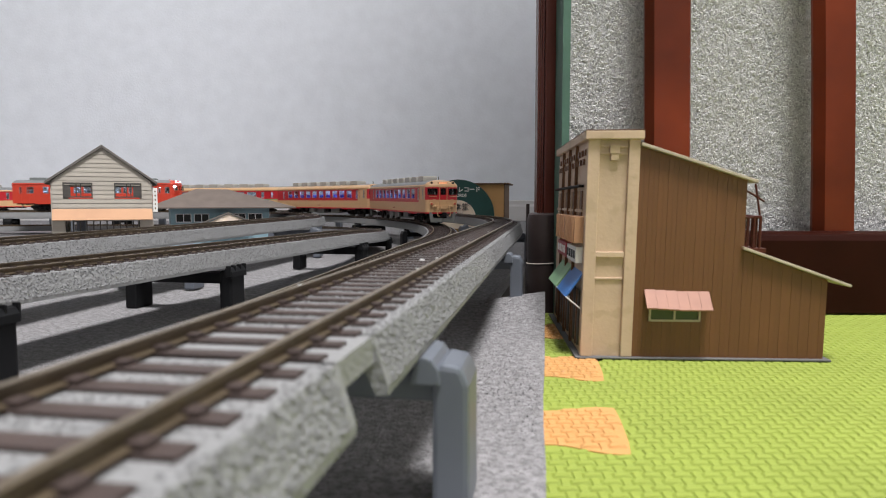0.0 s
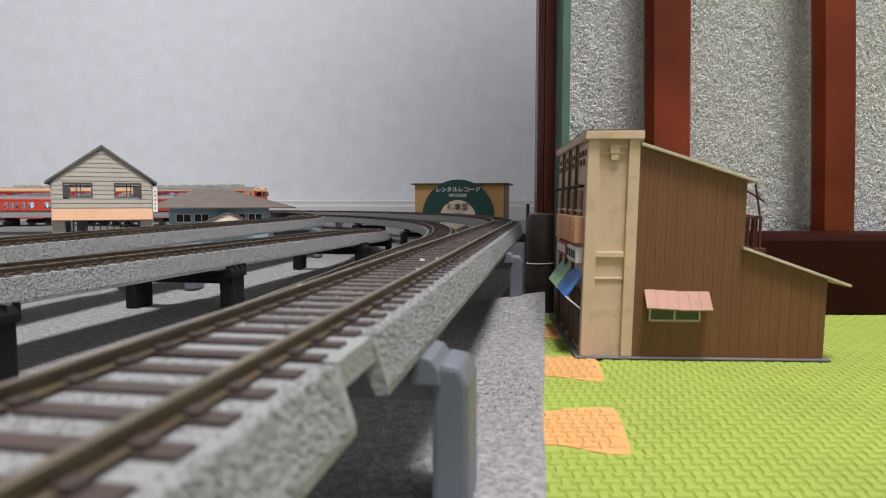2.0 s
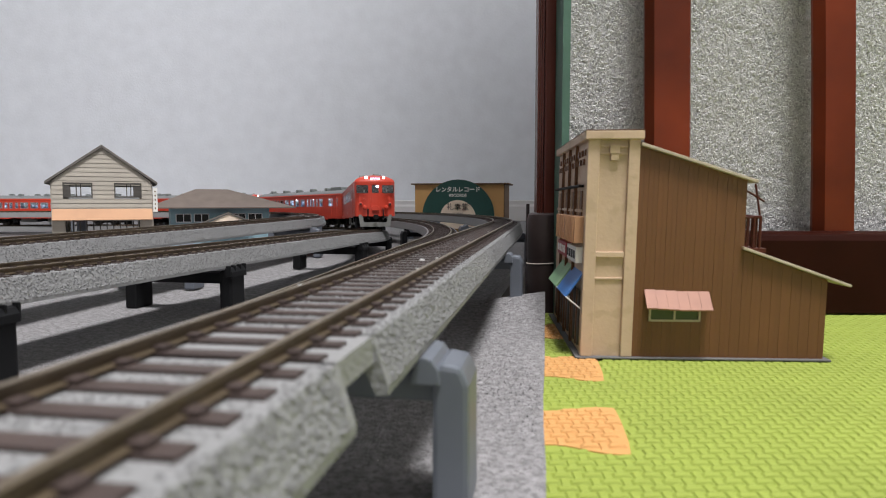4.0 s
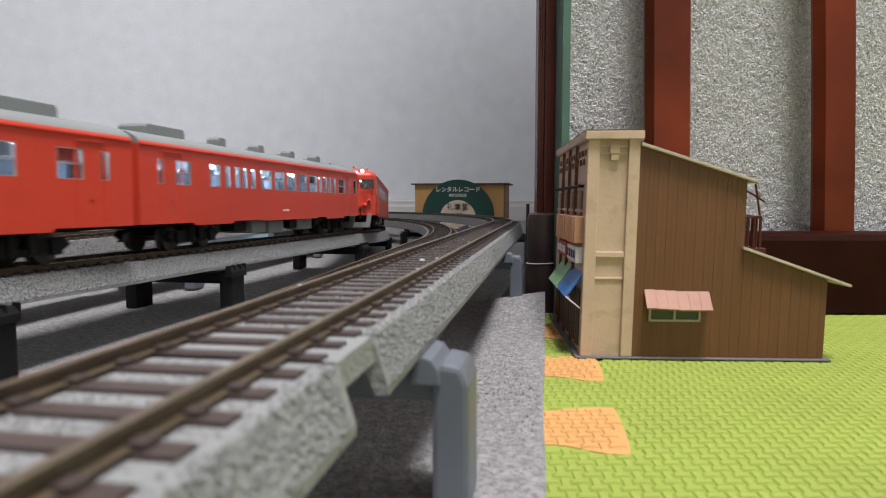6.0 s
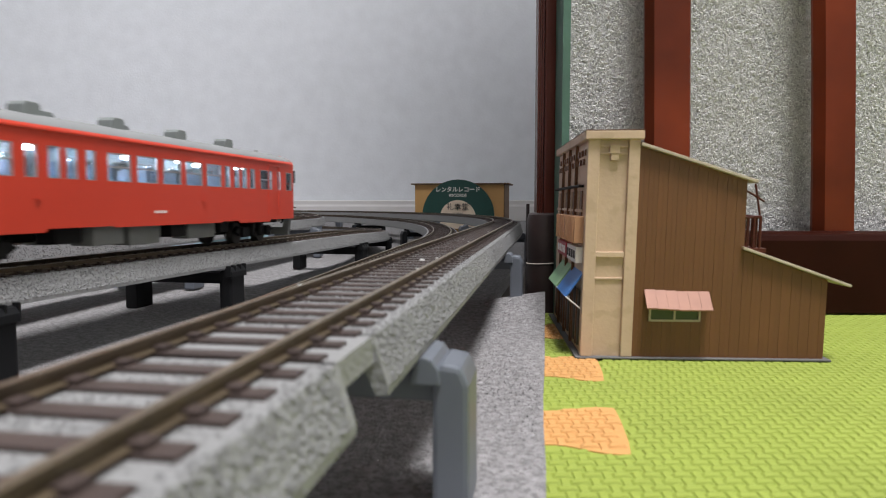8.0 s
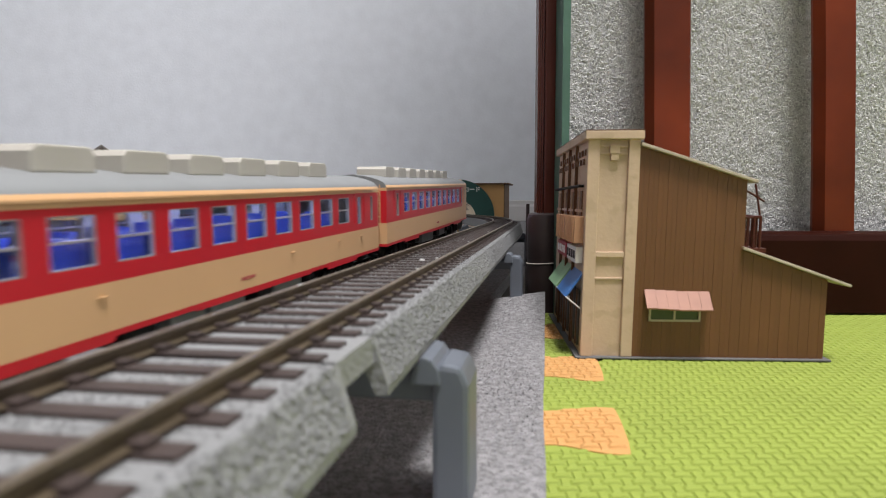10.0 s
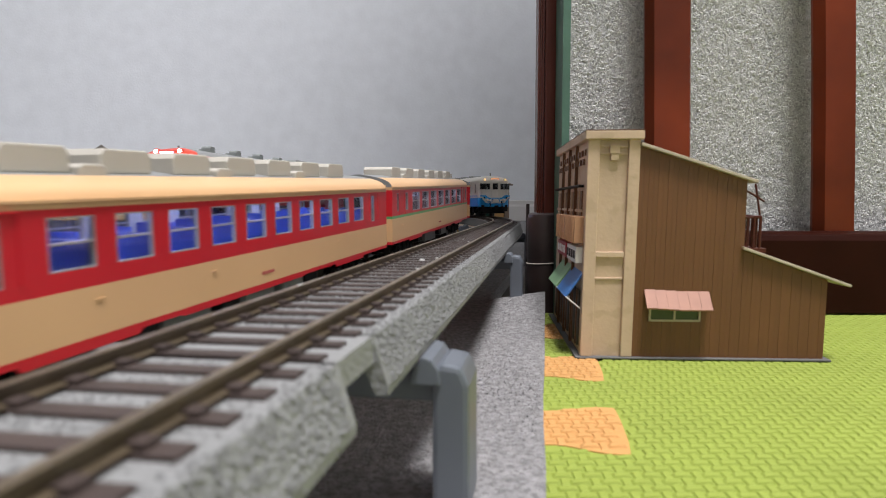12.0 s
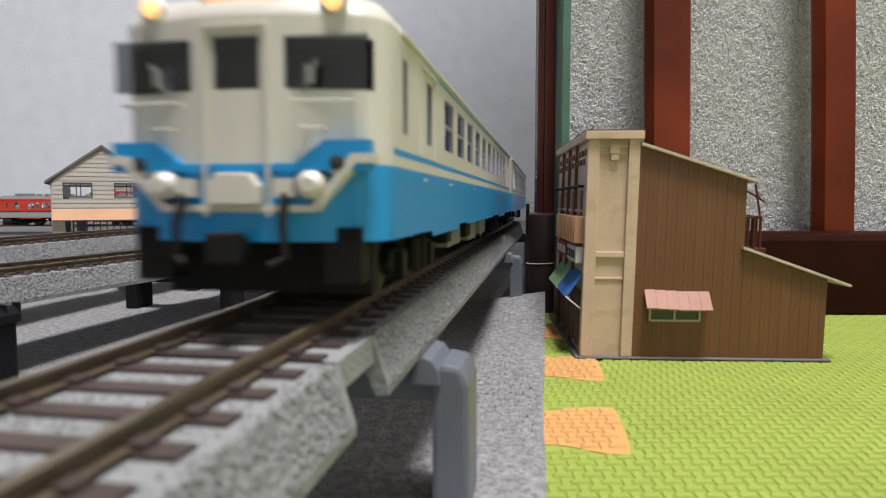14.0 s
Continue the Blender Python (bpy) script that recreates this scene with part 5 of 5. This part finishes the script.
    if kind == "red":
        for i, x in enumerate([-0.0965 + k * 0.0262 for k in range(8)] + [0.1205]):
            bm = bmesh.new()
            lathe(bm, [(0.0012, 0.0), (0.0024, 0.0004), (0.0024, 0.0012), (0.0010, 0.0016)], 10, 0, "z", (x, -0.004 if i % 2 else 0.004, 0.0372))
            part("ceiling_light", bm, M[lamp], base, "bright interior lamp")
    else:
        bm = bmesh.new()
        box(bm, -0.095, 0.085, -0.0022, 0.0022, 0.0392, 0.0401)
        part("ceiling_light", bm, M[lamp], base, "violet interior lamp strip")
    bm = bmesh.new()
    box(bm, 0.1095, 0.1105, -0.0178, 0.0178, 0.015, 0.0415)
    part("cab_partition", bm, M["inside_dark"], base)
    if kind != "blue":
        for s in (-1, 1):
            bm = bmesh.new()
            y0, y1 = sorted((s * HALF_W, s * (HALF_W + 0.00012)))
            for k in range(4):
                box(bm, -0.006 + k * 0.0021, -0.0044 + k * 0.0021, y0, y1, 0.0158, 0.0168)
            tagged(part("number_bars", bm, M["ink_white" if kind == "red" else "sign_red"], base), kind="stuff")
    if cab:
        # driver's desk and seat back behind the windscreen
        bm = bmesh.new()
        box(bm, HALF_L - 0.0100, HALF_L - 0.0060, -0.0150, 0.0150, 0.0240, 0.0305)
        box(bm, HALF_L - 0.0170, HALF_L - 0.0155, 0.0050, 0.0120, 0.0240, 0.0345)
        part("driver_desk", bm, M["inside_dark"], base)
    # roof equipment
    def unit_part(x0, x1, hw, h, m_, nm, y=0.0, fall=0.0):
        bm = bmesh.new()
        zb = TOP - 0.0012 - abs(y) * 0.12 - fall
        k = 0.0012
        prism(bm, [(x0, zb), (x1, zb), (x1, zb + h * 0.75), (x1 - k, zb + h), (x0 + k, zb + h), (x0, zb + h * 0.75)], y - hw, y + hw, "y")
        part(nm, bm, M[m_], base, bevel=0.0005)
    if kind == "cream":
        if green:
            for i in range(6):
                unit_part(0.092 - i * 0.034 - 0.016, 0.092 - i * 0.034 + 0.004, 0.0085, 0.0060, unit, "air_conditioner")
                if i % 2 == 0:
                    unit_part(0.092 - i * 0.034 - 0.029, 0.092 - i * 0.034 - 0.019, 0.0026, 0.0032, unit, "vent", -0.0075)
        else:
            for i in range(7):
                unit_part(0.086 - i * 0.0275 - 0.0180, 0.086 - i * 0.0275, 0.0085, 0.0060, unit, "air_conditioner")
                if pale_roof and i % 2:
                    unit_part(0.086 - i * 0.0275 + 0.0005, 0.086 - i * 0.0275 + 0.0090, 0.0026, 0.0032, unit, "vent", 0.0078)
    elif kind == "red":
        unit_part(-0.110, -0.082, 0.0065, 0.0046, unit, "water_tank")
        for i in range(9):
            unit_part(0.092 - i * 0.0205 - 0.0075, 0.092 - i * 0.0205, 0.0032, 0.0046, unit, "roof_vent", -0.0066 if i % 2 else 0.0066, 0.0)
    else:
        for i in range(6):
            unit_part(0.070 - i * 0.030 - 0.014, 0.070 - i * 0.030, 0.0055, 0.0026, unit, "roof_vent")
    # underfloor: first and fourth boxes are black to stand for shaded gaps
    for i, (x0, x1, d, m_) in enumerate(((-0.052, -0.040, 0.0048, "black"), (-0.036, -0.020, 0.0060, "gear_grey"), (-0.015, 0.004, 0.0068, "gear_grey"), (0.010, 0.020, 0.0050, "black"), (0.024, 0.046, 0.0062, "gear_grey"), (0.049, 0.056, 0.0045, "black"))):
        bm = bmesh.new()
        for s in (-1, 1):
            y0, y1 = sorted((s * 0.0055, s * (0.0138 + 0.0012 * (i % 2))))
            box(bm, x0, x1, y0, y1, SKIRT - d * 1.12, SKIRT + 0.0008)
        part("equipment_box", bm, M[m_], base, bevel=0.0006)
    bm = bmesh.new()
    box(bm, -0.120, 0.122, -0.0045, 0.0045, 0.0095, SKIRT + 0.0008)
    part("underframe", bm, M["black"], base)
    for x in (-0.0865, 0.0865):
        bogie(base, x, WHEEL, BOGIE)
    if cab:
        front_fittings(base, col, lit, kind)
        if kind == "blue":
            livery_blue(base)
    # gangway at the rear
    bm = bmesh.new()
    for k in range(3):
        box(bm, -F - 0.0009 - k * 0.0009, -F - 0.0002 - k * 0.0009, -0.0055, 0.0055, 0.0145, 0.0392)
    part("gangway", bm, M["black"], base)
    bm = bmesh.new()
    for s in (-1, 1):
        tube(bm, [(-F - 0.0008, s * 0.0150, 0.0160), (-F - 0.0008, s * 0.0150, 0.0430)], 0.0003, 6)
        tube(bm, [(-F - 0.0008, s * 0.0110, 0.0160), (-F - 0.0008, s * 0.0110, 0.0430)], 0.0003, 6)
        for k in range(6):
            tube(bm, [(-F - 0.0008, s * 0.0110, 0.0185 + k * 0.0042), (-F - 0.0008, s * 0.0150, 0.0185 + k * 0.0042)], 0.00025, 6)
    part("end_ladder", bm, M[col], base)
    bm = bmesh.new()
    box(bm, -F - 0.0048, -F + 0.02, -0.0012, 0.0012, 0.0098, 0.0120)
    part("rear_coupler", bm, M["black"], base)
    return base


PITCH = 0.2680


BLUE_FRONT = railcar("blue")
BLUE_REAR = railcar("blue", cab=False)
CREAM_CAB = railcar("cream")
CREAM_MID = railcar("cream", cab=False)
CREAM_GREEN = railcar("cream", cab=False, green=True)
CREAM_PALE = railcar("cream", pale_roof=True)
RED_CAB = railcar("red")
TRAINS = {
    "outer": (-1, [(BLUE_FRONT, False), (BLUE_REAR, False)]),
    "graded": (1, [(CREAM_CAB, False), (CREAM_MID, False), (CREAM_GREEN, False), (CREAM_PALE, True), (copy_thing(CREAM_CAB, Matrix()), True)]),
    "middle": (-1, [(RED_CAB, False), (copy_thing(RED_CAB, Matrix()), True), (copy_thing(RED_CAB, Matrix()), False), (copy_thing(RED_CAB, Matrix()), True)]),
    "inner": (1, [(copy_thing(RED_CAB, Matrix()), True)]),
}
# seconds and place of the train's head along its line
TRAVEL = {
    "outer": [(0.0, 3.95), (11.8, 0.255), (12.5, 0.030), (13.0, -0.128), (13.5, -0.292), (14.0, -0.451)],
    "graded": [(0.0, 1.566), (1.0, 1.842), (2.0, 2.152), (2.5, 2.308), (3.2, 2.525), (10.3, 5.103), (11.5, 5.426), (12.5, 5.680), (13.5, 5.943), (14.0, 6.070)],
    "middle": [(0.0, 1.37), (1.0, 1.042), (2.5, 0.560), (3.2, 0.320), (5.3, -0.312), (6.0, -0.540), (7.0, -0.850), (8.2, -1.262), (13.4, -3.097), (14.0, -3.300)],
    "inner": [(0.0, 0.849), (1.0, 1.105), (10.5, 3.164), (11.5, 3.422), (12.1, 3.573), (14.0, 4.060)],
}


def place(rows, t):
    """Smooth run through the rows, never turning back."""
    n = len(rows)
    d = [(rows[i + 1][1] - rows[i][1]) / (rows[i + 1][0] - rows[i][0]) for i in range(n - 1)]
    m = [d[0]] + [2 * d[i] * d[i + 1] / (d[i] + d[i + 1]) for i in range(n - 2)] + [d[-1]]
    i = max(0, min(n - 2, sum(1 for r in rows if r[0] <= t) - 1))
    h = rows[i + 1][0] - rows[i][0]
    u = (t - rows[i][0]) / h
    return ((2 * u ** 3 - 3 * u * u + 1) * rows[i][1] + (u ** 3 - 2 * u * u + u) * h * m[i] + (-2 * u ** 3 + 3 * u * u) * rows[i + 1][1] + (u ** 3 - u * u) * h * m[i + 1])


def motions():
    for name, (way, cars) in TRAINS.items():
        line = LINES[name]
        for i, (car, turned) in enumerate(cars):
            rows = []
            for k in range(71):
                t = k * 0.2
                s = place(TRAVEL[name], t) - way * ((i + 0.5) * PITCH)
                # each car stands on its two bogies
                ax, ay, az, _ = line.at(s + way * 0.0865)
                bx, by, bz, _ = line.at(s - way * 0.0865)
                yaw = math.degrees(math.atan2(ay - by, ax - bx))
                tilt = -math.degrees(math.atan2(az - bz, 0.173))
                if turned:
                    yaw, tilt = yaw + 180, -tilt
                rows.append((t, pose((ax + bx) / 2, (ay + by) / 2, (az + bz) / 2, 0, tilt, yaw)))
            walk(car, rows)


motions()
